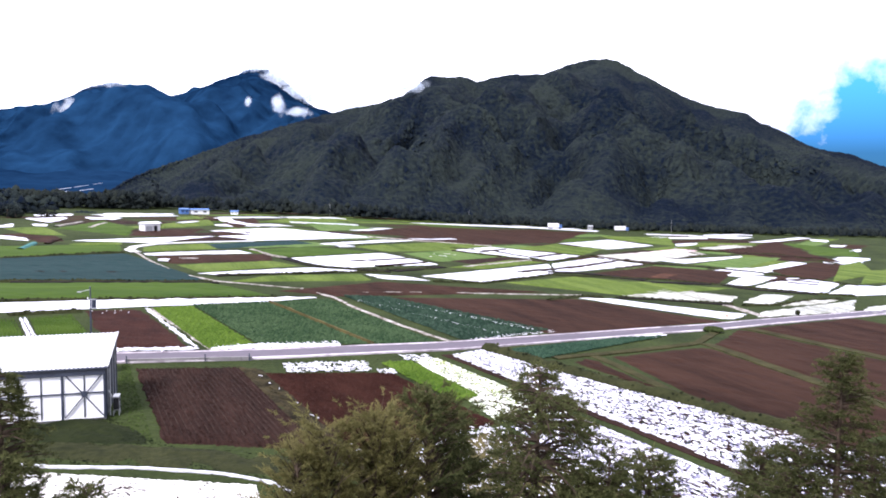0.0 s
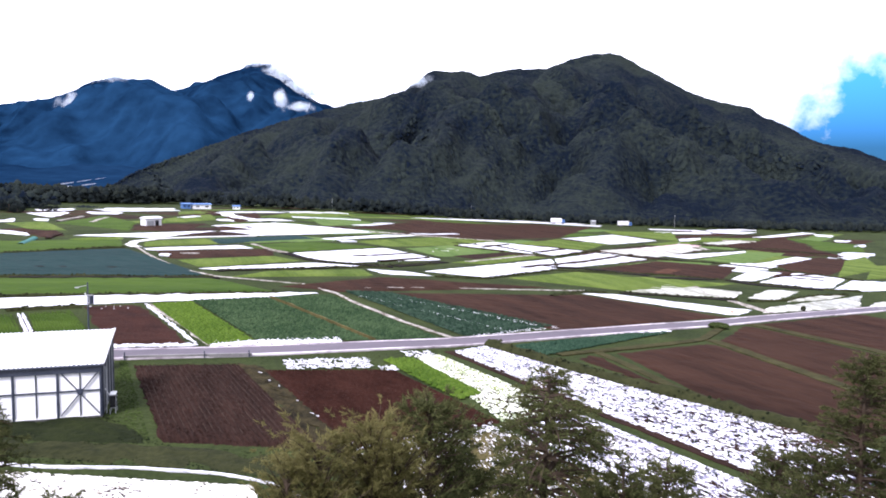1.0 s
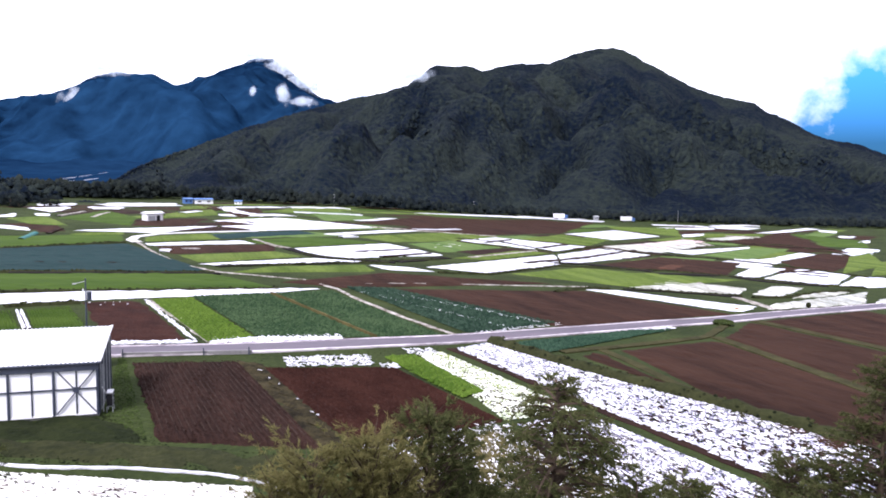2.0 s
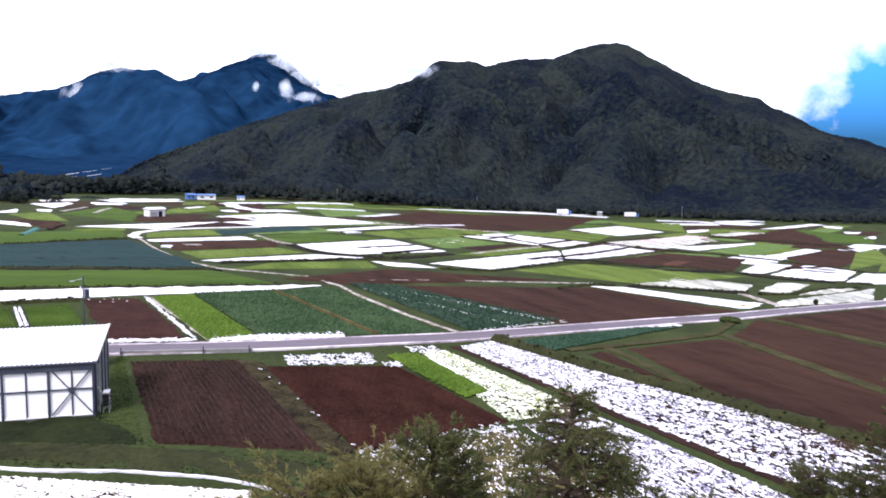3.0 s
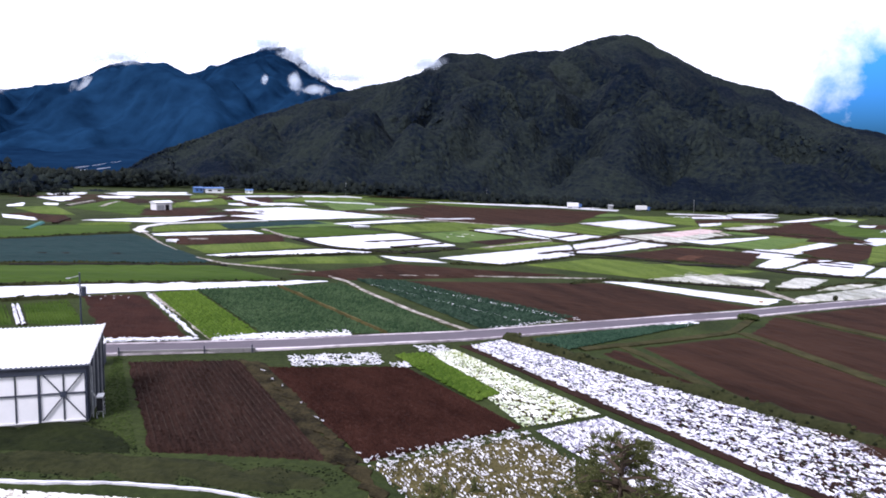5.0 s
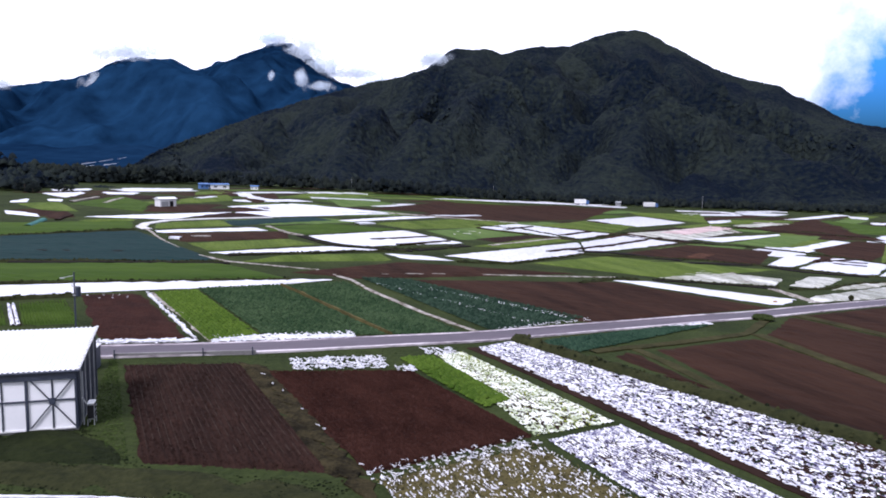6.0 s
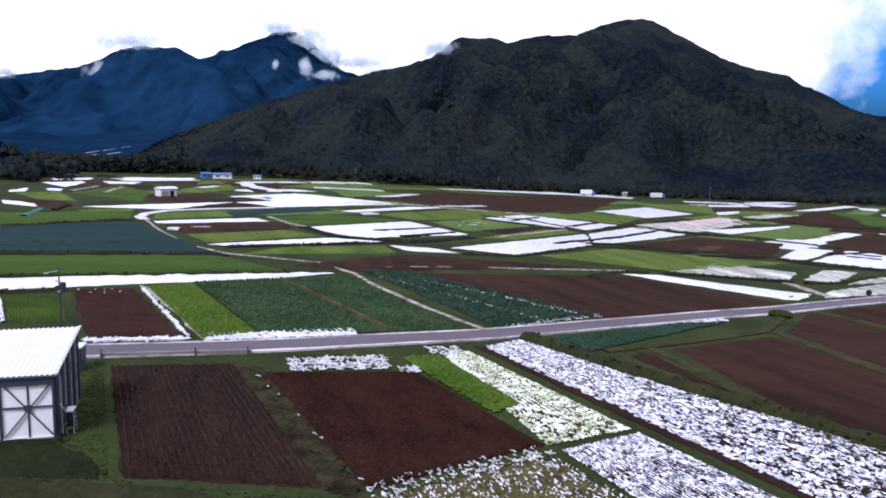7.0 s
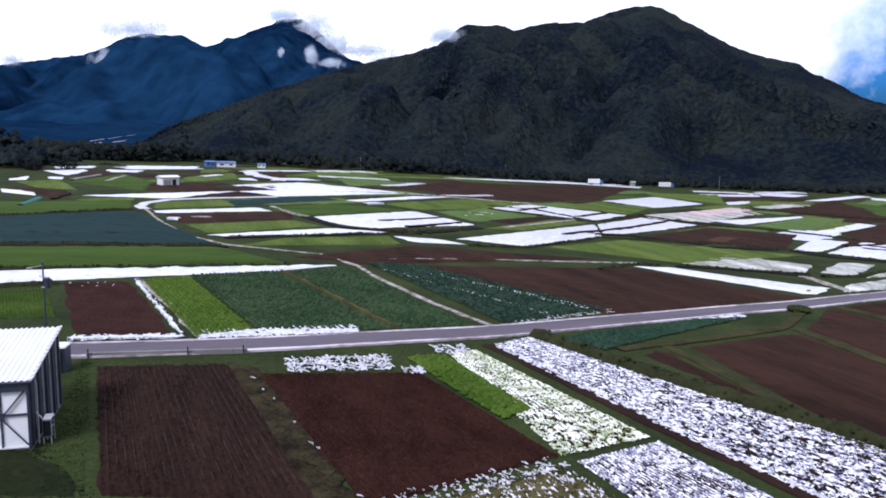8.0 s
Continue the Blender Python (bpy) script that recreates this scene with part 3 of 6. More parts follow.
ribbon("farm_track", [(62.0, 137.0), (60.5, 147.0), (58.0, 160.0), (60.0, 178.0)], 2.0, SOIL_PALE, "short earth track leaving the road", "path", h=0.08)

# ---- fields ----
FIELDS = "vegetable fields on the valley floor"


def field(name, mat, label, quad, **more):
    ob = slab(name, quad, mat, **more)
    return tagged(ob, label, "field", FIELDS)


def film_field(*q):
    return field("film_field", FILM, "flat field covered with white plastic film", q, h=0.12, bumps=0.05, rough_edge=0.32)


def worn_film_field(*q):
    return field("worn_film_field", FILM_WORN, "field of soiled plastic film with bare patches", q, h=0.12, bumps=0.06, rough_edge=0.4)


def green_field(*q):
    return field("green_field", GREEN_FAR, "bright green vegetable crop in a flat field", q, h=0.18, bumps=0.05)


def deep_green_field(*q):
    return field("green_field", GREEN_DEEP, "dark green crop in a flat field", q, h=0.18, bumps=0.05)


def pale_green_field(*q):
    return field("pale_green_field", GREEN_PALE, "pale yellow-green crop in a flat field", q, h=0.18, bumps=0.05)


def teal_field(*q):
    return field("teal_field", TEAL, "dark blue-green leafy crop in a wide field", q, h=0.22, bumps=0.05)


def dark_field(*q):
    return field("dark_field", TEAL, "dark grey-green crop in a narrow field", q, h=0.18, bumps=0.05)


def brown_field(*q):
    return field("brown_field", SOIL_BROWN, "bare brown tilled soil", q, h=0.10, bumps=0.03)


def wide_film_field(*q):
    return field("wide_film_field", FILM, "long band of white plastic film beside green crops", q, h=0.15, bumps=0.06)


wide_film_field((-63.2, 94.0), (-18.5, 121.7), (-27.0, 111.5), (-57.5, 88.0))
deep_green_field((-70.8, 111.6), (-39.0, 127.5), (-25.4, 117.9), (-62.1, 98.1))
teal_field((-88.3, 138.4), (-69.4, 164.7), (-39.4, 128.7), (-71.5, 112.6))
deep_green_field((-104.3, 163.0), (-78.1, 183.0), (-71.5, 167.7), (-89.4, 140.1))
brown_field((-27.3, 123.7), (-11.9, 146.7), (23.0, 151.9), (-16.0, 123.1))
brown_field((-8.7, 127.2), (26.1, 143.8), (46.1, 126.0), (16.7, 103.9))
brown_field((21.3, 140.6), (27.7, 145.4), (51.3, 128.4), (45.9, 124.9))
film_field((-66.5, 166.6), (-50.4, 187.8), (-45.5, 181.9), (-64.0, 162.7))
brown_field((-62.6, 162.3), (-41.1, 184.0), (-37.5, 168.3), (-54.1, 149.7))
green_field((-52.9, 149.4), (-37.5, 168.3), (-30.5, 162.6), (-45.3, 140.1))
film_field((-45.2, 138.4), (-28.4, 160.7), (-15.6, 162.5), (-40.9, 138.4))
green_field((-37.3, 129.9), (-33.3, 141.4), (-16.5, 156.6), (-12.6, 147.1))
film_field((-15.6, 157.3), (-7.0, 159.4), (-1.0, 154.9), (-11.8, 151.2))
film_field((-36.4, 175.9), (-15.5, 210.3), (0.8, 190.0), (-22.8, 163.7))
deep_green_field((-49.8, 186.6), (-37.3, 210.4), (-17.1, 210.6), (-36.9, 178.4))
green_field((-24.7, 225.1), (0.8, 271.0), (22.3, 273.2), (-4.1, 227.3))
film_field((-36.1, 222.3), (-20.5, 256.9), (-7.3, 269.9), (-32.6, 221.4))
pale_green_field((-9.8, 213.9), (3.3, 236.9), (18.6, 227.6), (0.5, 196.9))
film_field((4.3, 240.0), (19.0, 269.7), (51.6, 258.6), (35.3, 230.6))
green_field((27.2, 270.3), (51.3, 316.0), (64.4, 291.5), (53.1, 264.1))
film_field((53.1, 320.8), (87.2, 373.3), (100.9, 340.4), (70.1, 300.8))
green_field((2.6, 184.7), (21.3, 221.1), (32.8, 223.5), (11.8, 188.0))
film_field((-3.7, 161.7), (33.5, 219.1), (30.4, 190.1), (10.2, 160.5))
film_field((34.2, 219.6), (56.5, 257.8), (69.3, 240.7), (30.9, 191.7))
brown_field((38.9, 195.7), (69.6, 235.6), (93.2, 228.7), (74.3, 192.6))
worn_film_field((56.8, 264.5), (102.2, 319.1), (104.9, 293.4), (71.6, 247.4))
film_field((76.9, 259.9), (122.9, 295.3), (121.1, 289.9), (84.9, 250.3))
pale_green_field((87.2, 249.6), (120.6, 289.7), (137.8, 290.5), (99.6, 239.0))
film_field((99.6, 237.3), (133.4, 276.0), (137.1, 268.8), (108.4, 238.8))
brown_field((107.6, 236.9), (141.7, 276.2), (153.4, 265.1), (110.4, 209.6))
film_field((74.6, 190.5), (92.8, 219.8), (101.5, 216.0), (82.0, 191.2))
film_field((81.9, 189.1), (105.3, 218.5), (114.2, 205.8), (96.1, 180.7))
film_field((96.7, 180.9), (114.4, 203.5), (121.3, 201.8), (110.2, 183.6))
green_field((14.7, 162.5), (34.0, 186.5), (74.4, 183.2), (41.1, 155.9))
worn_film_field((38.9, 155.7), (53.1, 173.9), (69.4, 167.4), (61.3, 154.1))
film_field((27.7, 146.8), (34.8, 149.0), (59.8, 139.7), (53.1, 131.1))
worn_film_field((65.6, 157.2), (77.8, 174.9), (85.6, 173.9), (71.4, 155.6))
worn_film_field((60.0, 136.9), (64.2, 144.3), (98.9, 171.8), (86.9, 151.4))
worn_film_field((71.3, 153.4), (86.2, 169.0), (94.1, 169.6), (84.1, 160.5))
brown_field((-34.7, 280.6), (-9.6, 371.9), (92.9, 446.2), (51.4, 319.3))
brown_field((-19.3, 267.1), (14.2, 348.8), (49.2, 320.5), (13.0, 271.2))
pale_green_field((-58.4, 328.3), (-39.3, 334.5), (-25.7, 321.1), (-43.5, 280.4))
green_field((-76.4, 311.0), (-69.8, 391.8), (-40.5, 380.3), (-58.4, 328.3))
film_field((-15.3, 398.3), (36.2, 461.1), (95.6, 479.7), (34.3, 437.7))
film_field((48.5, 479.2), (103.3, 465.8), (98.1, 450.0), (50.0, 459.8))
green_field((89.6, 401.5), (132.1, 415.5), (111.2, 342.1), (89.2, 374.6))
film_field((120.0, 414.7), (156.6, 425.1), (152.3, 409.4), (118.8, 400.0))
film_field((115.9, 358.1), (132.4, 372.5), (126.0, 351.7), (111.8, 342.3))
film_field((161.6, 447.6), (188.9, 435.5), (171.9, 415.8), (156.4, 420.2))
film_field((163.8, 387.3), (218.4, 443.7), (222.1, 434.6), (177.9, 391.4))
film_field((217.4, 428.5), (223.5, 416.1), (213.7, 400.7), (208.4, 407.9))
film_field((202.4, 378.1), (212.1, 376.7), (201.9, 363.6), (194.8, 361.9))
worn_film_field((119.8, 336.0), (148.7, 363.4), (147.2, 345.7), (120.3, 323.9))
brown_field((119.1, 320.5), (171.7, 377.8), (154.8, 277.3), (135.8, 280.9))
deep_green_field((182.5, 388.6), (196.7, 342.7), (175.1, 302.3), (165.3, 312.6))
brown_field((162.5, 382.9), (180.3, 384.0), (163.1, 317.4), (150.3, 331.0))
green_field((144.8, 263.0), (164.3, 283.8), (142.7, 237.1), (113.3, 209.2))
film_field((192.8, 345.0), (203.3, 350.5), (195.0, 336.3), (184.6, 328.1))
film_field((-156.6, 282.3), (-149.2, 298.2), (-143.5, 290.3), (-134.0, 257.3))
film_field((-143.4, 302.0), (-129.2, 306.1), (-125.5, 291.8), (-133.8, 286.0))
film_field((-154.3, 343.0), (-125.8, 357.8), (-121.6, 338.7), (-143.2, 321.4))
film_field((-171.8, 316.4), (-160.7, 330.8), (-154.1, 313.9), (-163.0, 301.9))
film_field((-118.6, 198.5), (-104.2, 190.4), (-101.4, 183.8), (-112.3, 188.2))
film_field((-137.8, 232.0), (-141.5, 248.7), (-132.0, 231.7), (-134.4, 227.0))
film_field((-135.5, 248.1), (-131.0, 250.9), (-125.4, 239.0), (-130.2, 239.8))
deep_green_field((-118.4, 229.6), (-126.1, 281.0), (-98.8, 243.0), (-88.5, 212.1))
green_field((-130.0, 222.9), (-124.4, 236.1), (-101.6, 203.4), (-112.8, 204.2))
green_field((-89.5, 179.4), (-81.5, 192.2), (-78.5, 184.5), (-86.4, 176.0))
brown_field((-88.3, 212.3), (-93.2, 228.0), (-80.8, 258.1), (-74.5, 217.8))
brown_field((-74.0, 243.8), (-66.9, 264.5), (-60.6, 247.4), (-66.7, 227.1))
brown_field((-106.7, 193.4), (-104.9, 203.8), (-93.7, 186.3), (-96.1, 179.2))
film_field((-93.0, 188.7), (-76.9, 210.9), (-67.6, 226.3), (-73.5, 193.8))
film_field((-76.8, 247.8), (-62.6, 280.8), (-21.6, 270.4), (-58.8, 240.2))
film_field((-67.4, 226.5), (-58.8, 240.2), (-21.4, 267.6), (-53.6, 219.0))
dark_field((-61.7, 198.9), (-43.9, 228.4), (-36.4, 222.0), (-55.5, 187.1))
green_field((-72.2, 181.7), (-62.5, 200.3), (-55.5, 187.1), (-67.9, 170.1))
brown_field((-85.9, 295.5), (-86.9, 353.3), (-73.6, 309.0), (-72.4, 270.1))
green_field((-100.7, 272.5), (-96.8, 316.5), (-83.3, 279.6), (-92.5, 247.9))
green_field((113.5, 339.8), (139.5, 375.2), (171.7, 377.8), (130.0, 349.9))
green_field((-114.1, 324.8), (-107.7, 351.8), (-97.8, 327.7), (-106.1, 302.2))

worn_film_field((94.8, 160.1), (107.7, 167.4), (98.3, 152.8), (85.2, 146.6))
film_field((110.2, 195.3), (133.8, 208.3), (120.2, 187.1), (102.2, 178.6))
green_field((145.4, 246.2), (170.0, 258.8), (143.5, 218.3), (119.5, 206.1))


# ---- narrow plots that fill the plain between the large fields ----
def small_plots(seed):
    """Narrow plots side by side, each of one crop, soil or film, lying lower than the large fields over them."""
    rng = np.random.default_rng(seed)
    kinds = (("green_field", GREEN_FAR, "narrow plot of bright green crop"), ("pale_green_field", GREEN_PALE, "narrow plot of pale yellow-green crop"),
             ("brown_field", SOIL_BROWN, "narrow plot of bare brown soil"), ("green_field", GREEN_DEEP, "narrow plot of dark green crop"),
             ("film_field", FILM, "narrow plot under white plastic film"), ("soil_plot", SOIL_DARK, "narrow plot of dark bare soil"))
    chance = (0.24, 0.15, 0.24, 0.13, 0.10, 0.14)
    along, across = np.array([0.62, 0.785]), np.array([0.80, -0.60])
    for i in range(-3, 6):
        for j in range(-9, 15):
            c = np.array([10.0, 285.0]) + along * (i * 46 + rng.uniform(-8, 8)) + across * (j * 17 + rng.uniform(-3, 3))
            if not (205 < c[1] < 428 and abs(c[0] - 12) < 0.50 * c[1] + 15) or rng.uniform() < 0.08:
                continue
            a, b = along * rng.uniform(17, 22), across * rng.uniform(5.5, 8.0)
            quad = [tuple(float(round(q, 1)) for q in p) for p in (c - a - b, c + a - b, c + a + b, c - a + b)]
            name, mat, label = kinds[rng.choice(6, p=chance)]
            field(name, mat, label, quad, h=0.03, bumps=0.02, cell=3.0, rough_edge=0.6)


small_plots(12)

# ---- ditches, gaps and scraps of film between the far fields ----
STRIPS = {"ditch": (DITCH, "wet dark ditch between fields", "ditch", 0.16), "gap": (SOIL_DARK, "bare dark soil strip between plots", "soil strip", 0.30),
          "pale": (SOIL_PALE, "pale dry line across the fields", "soil strip", 0.30), "white": (FILM, "long thin strip of white film in the fields", "film", 0.32),
          "brownish": (SOIL_BROWN, "brown tilled strip by the farm buildings", "soil strip", 0.2)}


def strip(points, width, what):
    mat, label, category, h = STRIPS[what]
    return ribbon(what.replace("pale", "pale_strip").replace("white", "film_strip").replace("brownish", "soil_strip").replace("gap", "soil_strip"), points, width, mat, label, category, h=h,
                  wobble=0.14 * width, step=2.5, seed=int(abs(points[0][0]) * 10))


def burnt(*q):
    return field("burnt_patch", BURNT, "burnt orange patch on brown soil", q, h=0.2, bumps=0.05, rough_edge=1.2)


def pinkish_film_field(*q):
    return field("reddened_film_field", FILM_PINK, "field of old film reddened by soil", q, h=0.28, bumps=0.06, rough_edge=0.8)


strip([(-36.3, 175.3), (-30.3, 166.9), (-24.3, 162.9), (-17.4, 164.1), (-10.4, 164.5)], 3.0, "ditch")
strip([(-10.6, 166.4), (-4.9, 175.1), (0.8, 184.4)], 3.0, "ditch")
strip([(-41.3, 136.4), (-35.3, 142.8), (-28.3, 148.5), (-21.0, 156.5)], 1.6, "ditch")
strip([(-21.0, 179.3), (-14.6, 187.5), (-8.1, 197.6)], 1.1, "gap")
strip([(-14.1, 173.2), (-8.9, 181.0), (-3.1, 191.0)], 1.1, "gap")
strip([(20.7, 186.2), (30.0, 198.9), (41.9, 215.2), (54.6, 236.0), (65.8, 253.6)], 1.6, "gap")
strip([(5.1, 237.8), (12.8, 232.3), (20.2, 230.3)], 1.5, "gap")
strip([(13.7, 238.8), (18.3, 249.5), (24.7, 262.4)], 1.6, "gap")
strip([(30.6, 236.1), (36.9, 247.0), (43.7, 258.6)], 1.6, "gap")
strip([(28.4, 192.9), (37.9, 197.2), (45.8, 194.3), (54.0, 189.5)], 3.0, "ditch")
strip([(45.2, 181.6), (60.1, 187.6), (73.2, 190.9), (78.5, 182.0), (85.3, 180.3), (93.0, 178.8)], 2.8, "ditch")
strip([(37.1, 150.9), (46.0, 152.7), (53.2, 152.1), (60.9, 151.5)], 1.6, "ditch")
strip([(69.9, 250.8), (81.5, 240.6), (91.7, 236.2), (97.3, 230.0)], 2.2, "ditch")
strip([(118.2, 324.4), (127.3, 307.6), (139.1, 300.3), (155.7, 292.5)], 5, "gap")
strip([(-122.0, 238.2), (-124.5, 251.5), (-127.5, 266.2)], 1.4, "pale")
strip([(-110.6, 236.5), (-114.8, 251.2), (-118.2, 264.9)], 1.3, "pale")
strip([(-64.2, 324.8), (-50.5, 329.3), (-36.2, 336.6)], 4.5, "white")
strip([(6.9, 188.2), (16.2, 203.6), (28.5, 224.2)], 1.2, "pale")
strip([(-75.0, 364.7), (-63.4, 375.9), (-51.3, 389.7)], 10, "white")
strip([(-95.4, 330.2), (-87.6, 310.2), (-78.1, 296.4), (-65.6, 285.2)], 5, "white")
strip([(-9.6, 273.2), (-1.7, 280.5), (6.8, 294.5)], 2.5, "white")
strip([(-25.1, 267.7), (-13.4, 268.3), (-1.6, 269.4), (10.2, 270.5), (20.1, 271.7)], 2.0, "pale")
strip([(-73.7, 126.1), (-66.8, 128.2), (-59.8, 130.6), (-55.1, 135.8)], 1.2, "ditch")
strip([(-66.2, 114.2), (-56.3, 118.6), (-46.1, 124.2), (-38.0, 127.7)], 1.6, "ditch")
strip([(-47.8, 190.1), (-40.8, 179.5), (-35.7, 175.7)], 0.8, "pale")
strip([(-93.1, 176.9), (-97.4, 190.9)], 1.5, "gap")
strip([(124.9, 439.7), (151.5, 438.1), (156.5, 426.1)], 6, "white")
strip([(162.9, 443.0), (192.4, 459.7)], 9, "white")
strip([(-29.6, 216.6), (-26.0, 222.4)], 3, "white")
strip([(136.5, 356.1), (151.5, 352.4)], 4, "pale")
strip([(111.7, 215.0), (94.6, 204.6)], 1.5, "gap")
strip([(98.4, 209.3), (107.3, 204.7)], 0.6, "gap")
strip([(97.0, 202.3), (103.8, 198.5)], 0.6, "gap")
strip([(99.4, 310.0), (107.0, 306.2), (107.1, 292.2)], 2, "pale")
strip([(-58.4, 154.8), (-56.3, 155.1)], 2, "white")
strip([(-55.5, 159.1), (-52.3, 161.4)], 1.2, "pale")
strip([(-97.3, 279.7), (-96.3, 295.1)], 3, "white")
strip([(-110.0, 347.1), (-90.1, 307.2)], 6, "brownish")
brown_field((-118.3, 199.5), (-115.6, 206.2), (-100.5, 197.4), (-101.3, 184.3))
burnt((56.0, 199.0), (64.5, 211.5), (70.0, 210.5), (62.0, 196.6))
pinkish_film_field((70.4, 276.4), (105.1, 323.6), (114.4, 317.3), (81.1, 272.5))
worn_film_field((-4.5, 216.8), (3.5, 228.5), (9.2, 226.9), (-1.3, 202.4))

PLANT = np.array(CROWN) * np.array([0.24, 0.24, 0.2])


def rows_of_plants(owner, quad, row_gap, plant_gap, mat, name, size, rng, keep=1.0, z=0.08, jitter=0.05, template=PLANT):
    w, l = spans(quad)
    nu, nv = int(w / row_gap), int(l / plant_gap)
    u, v = np.meshgrid((np.arange(nu) + 0.5) / nu, (np.arange(nv) + 0.5) / nv)
    p = bilinear(quad, u.ravel(), v.ravel()) + rng.normal(0, jitter, (nu * nv, 2))
    p = p[rng.uniform(size=len(p)) < keep]
    pts = np.concatenate([p, (ground_z(p[:, 0]) + z)[:, None]], 1)
    return scatter(name, pts, template, CROWN_F, mat, owner, rng, size, smooth=True)


def planted(name, quad, leaf, label, row_gap=0.55, plant_gap=0.42, keep=0.97, size=(0.8, 1.25), soil=None):
    rng = np.random.default_rng(int(abs(quad[0][0]) * 100))
    ob = field(name, soil or SOIL_DARK, label, quad, h=0.06)
    rows_of_plants(ob, quad, row_gap, plant_gap, leaf, "plants", size, rng, keep)
    return ob


def film_beds(name, quad, label, pitch=0.75, width=0.5, torn=0.04, plants=None, plant_gap=0.5, keep=0.5, h=0.16, film=None, soil=None, size=(0.7, 1.3), ripple=0.03, step=0.22, tear=(0.9, 0.45), worse=0.0):
    """Raised beds under white film, torn here and there, with crops growing through."""
    rng = np.random.default_rng(int(abs(quad[0][0] * 31 + quad[1][1]) * 10))
    ob = field(name, soil or SOIL_DARK, label, quad, h=0.03, bumps=0.02)
    w, l = spans(quad)
    count, nv = max(2, int(w / pitch)), max(8, int(l / step))
    gap, v = 1 / count, np.linspace(0.003, 0.997, nv)
    f, up = np.array([-1.0, -0.7, -0.25, 0.25, 0.7, 1.0]), np.array([-0.02, h * 0.9, h * 1.1, h * 1.15, h * 0.85, -0.02])
    # where the film has gone: ragged patches that run on from bed to bed
    along, across = np.meshgrid((v[1:] + v[:-1]) / 2 * l, (np.arange(count * 5) + 0.5) / (count * 5) * w, indexing="ij")
    lost = value_noise(along / tear[0], across / tear[1], int(abs(quad[2][0]) * 10), 4, 0.62) + worse * along / l
    lost = lost > np.quantile(lost, 1 - torn)
    i = np.arange(nv * 6).reshape(nv, 6)
    faces = np.stack([i[:-1, :-1], i[:-1, 1:], i[1:, 1:], i[1:, :-1]], -1)
    for k in range(count):
        mid = ((k + 0.5) * gap + rng.normal(0, 0.03 * gap, nv))[:, None]
        half = (width / pitch * gap / 2 * (1 + rng.normal(0, 0.10, nv)))[:, None]
        q = bilinear(quad, mid + half * (f + rng.normal(0, 0.07, (nv, 6))), v[:, None] + rng.normal(0, 0.25 / nv, (nv, 6)))
        z = ground_z(q[..., 0]) + 0.03 + up + rng.normal(0, ripple, (nv, 6))
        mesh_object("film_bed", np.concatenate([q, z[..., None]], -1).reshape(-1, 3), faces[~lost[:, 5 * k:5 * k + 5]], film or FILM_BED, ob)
    if plants:
        rows_of_plants(ob, quad, w / count, plant_gap, plants, "plants", size, rng, keep, z=h * 0.9, jitter=0.1)
    return ob


# near side of the road
PLOUGHED = ((-28.9, 69.2), (-20.2, 72.6), (-8.4, 51.5), (-19.3, 50.4))
ploughed = field("ploughed_field", SOIL_DARK, "dark ploughed field with pale furrow lines", PLOUGHED, h=0.10, ridges=24, ridge_h=0.026, cell=0.8, bumps=0.006)


def furrow_lines(owner, quad, count, seed):
    """Thin dry crusts along the crests of the furrows, broken here and there."""
    rng = np.random.default_rng(seed)
    verts, faces = [], []
    for k in range(count):
        v = np.linspace(0.04, 0.9, 110)
        on = np.convolve(rng.uniform(size=115), np.ones(6) / 6, "same")[:109] > 0.42
        c = bilinear(quad, (k + 1.0) / (count + 1) + rng.normal(0, 0.0008, 110), v)
        wdt = 0.026 * rng.uniform(0.4, 1.5, 110)
        base = len(verts)
        for q, w in zip(c, wdt):
            z = float(ground_z(q[0])) + 0.165
            verts += [(q[0] - w * 0.8, q[1] - w * 0.55, z), (q[0] + w * 0.8, q[1] + w * 0.55, z + 0.01)]
        faces += [(base + 2 * i, base + 2 * i + 1, base + 2 * i + 3, base + 2 * i + 2) for i in range(109) if on[i]]
    return tagged(mesh_object("furrow_crusts", verts, faces, CRUST, owner, "thin pale dry furrow lines"), kind="stuff")


furrow_lines(ploughed, PLOUGHED, 21, 5)
harrowed = field("brown_field", SOIL, "bare red-brown harrowed field", ((-17.2, 70.8), (-5.0, 74.9), (4.9, 60.8), (-6.1, 51.8)), h=0.09, ridges=34, ridge_h=0.018, cell=0.8, bumps=0.012)
planted("lettuce_field", ((-6.4, 78.6), (-3.2, 80.6), (3.7, 68.8), (1.5, 66.2)), GREEN, "small bright green lettuce patch beside brown soil", 0.4, 0.34, soil=GREEN)
film_beds("film_bed_field", ((-2.7, 81.3), (-0.2, 83.2), (11.8, 65.6), (5.0, 60.9)), "white film beds overgrown with yellow-green leaves", 0.37, 0.33, 0.18, GREEN_YELLOW, 0.24, 0.6, size=(0.2, 0.5), h=0.05, worse=0.5, step=0.14, tear=(0.4, 0.3), film=FILM_GREEN)
rows_of_plants(bpy.data.objects["film_bed_field"], ((-1.4, 82.3), (-0.3, 83.1), (11.6, 65.7), (8.2, 63.2)), 0.4, 0.3, GREEN_YELLOW, "plants", (0.2, 0.55), np.random.default_rng(77), 0.8, z=0.05, jitter=0.1)
film_beds("film_bed_field", ((1.5, 86.1), (5.7, 90.5), (50.5, 47.2), (36.0, 34.6)), "long strip of white film beds with dark cabbages", 0.40, 0.375, 0.40, CABBAGE, 0.42, 0.42, size=(0.2, 0.55), h=0.05, step=0.14, tear=(0.42, 0.3), worse=0.7)
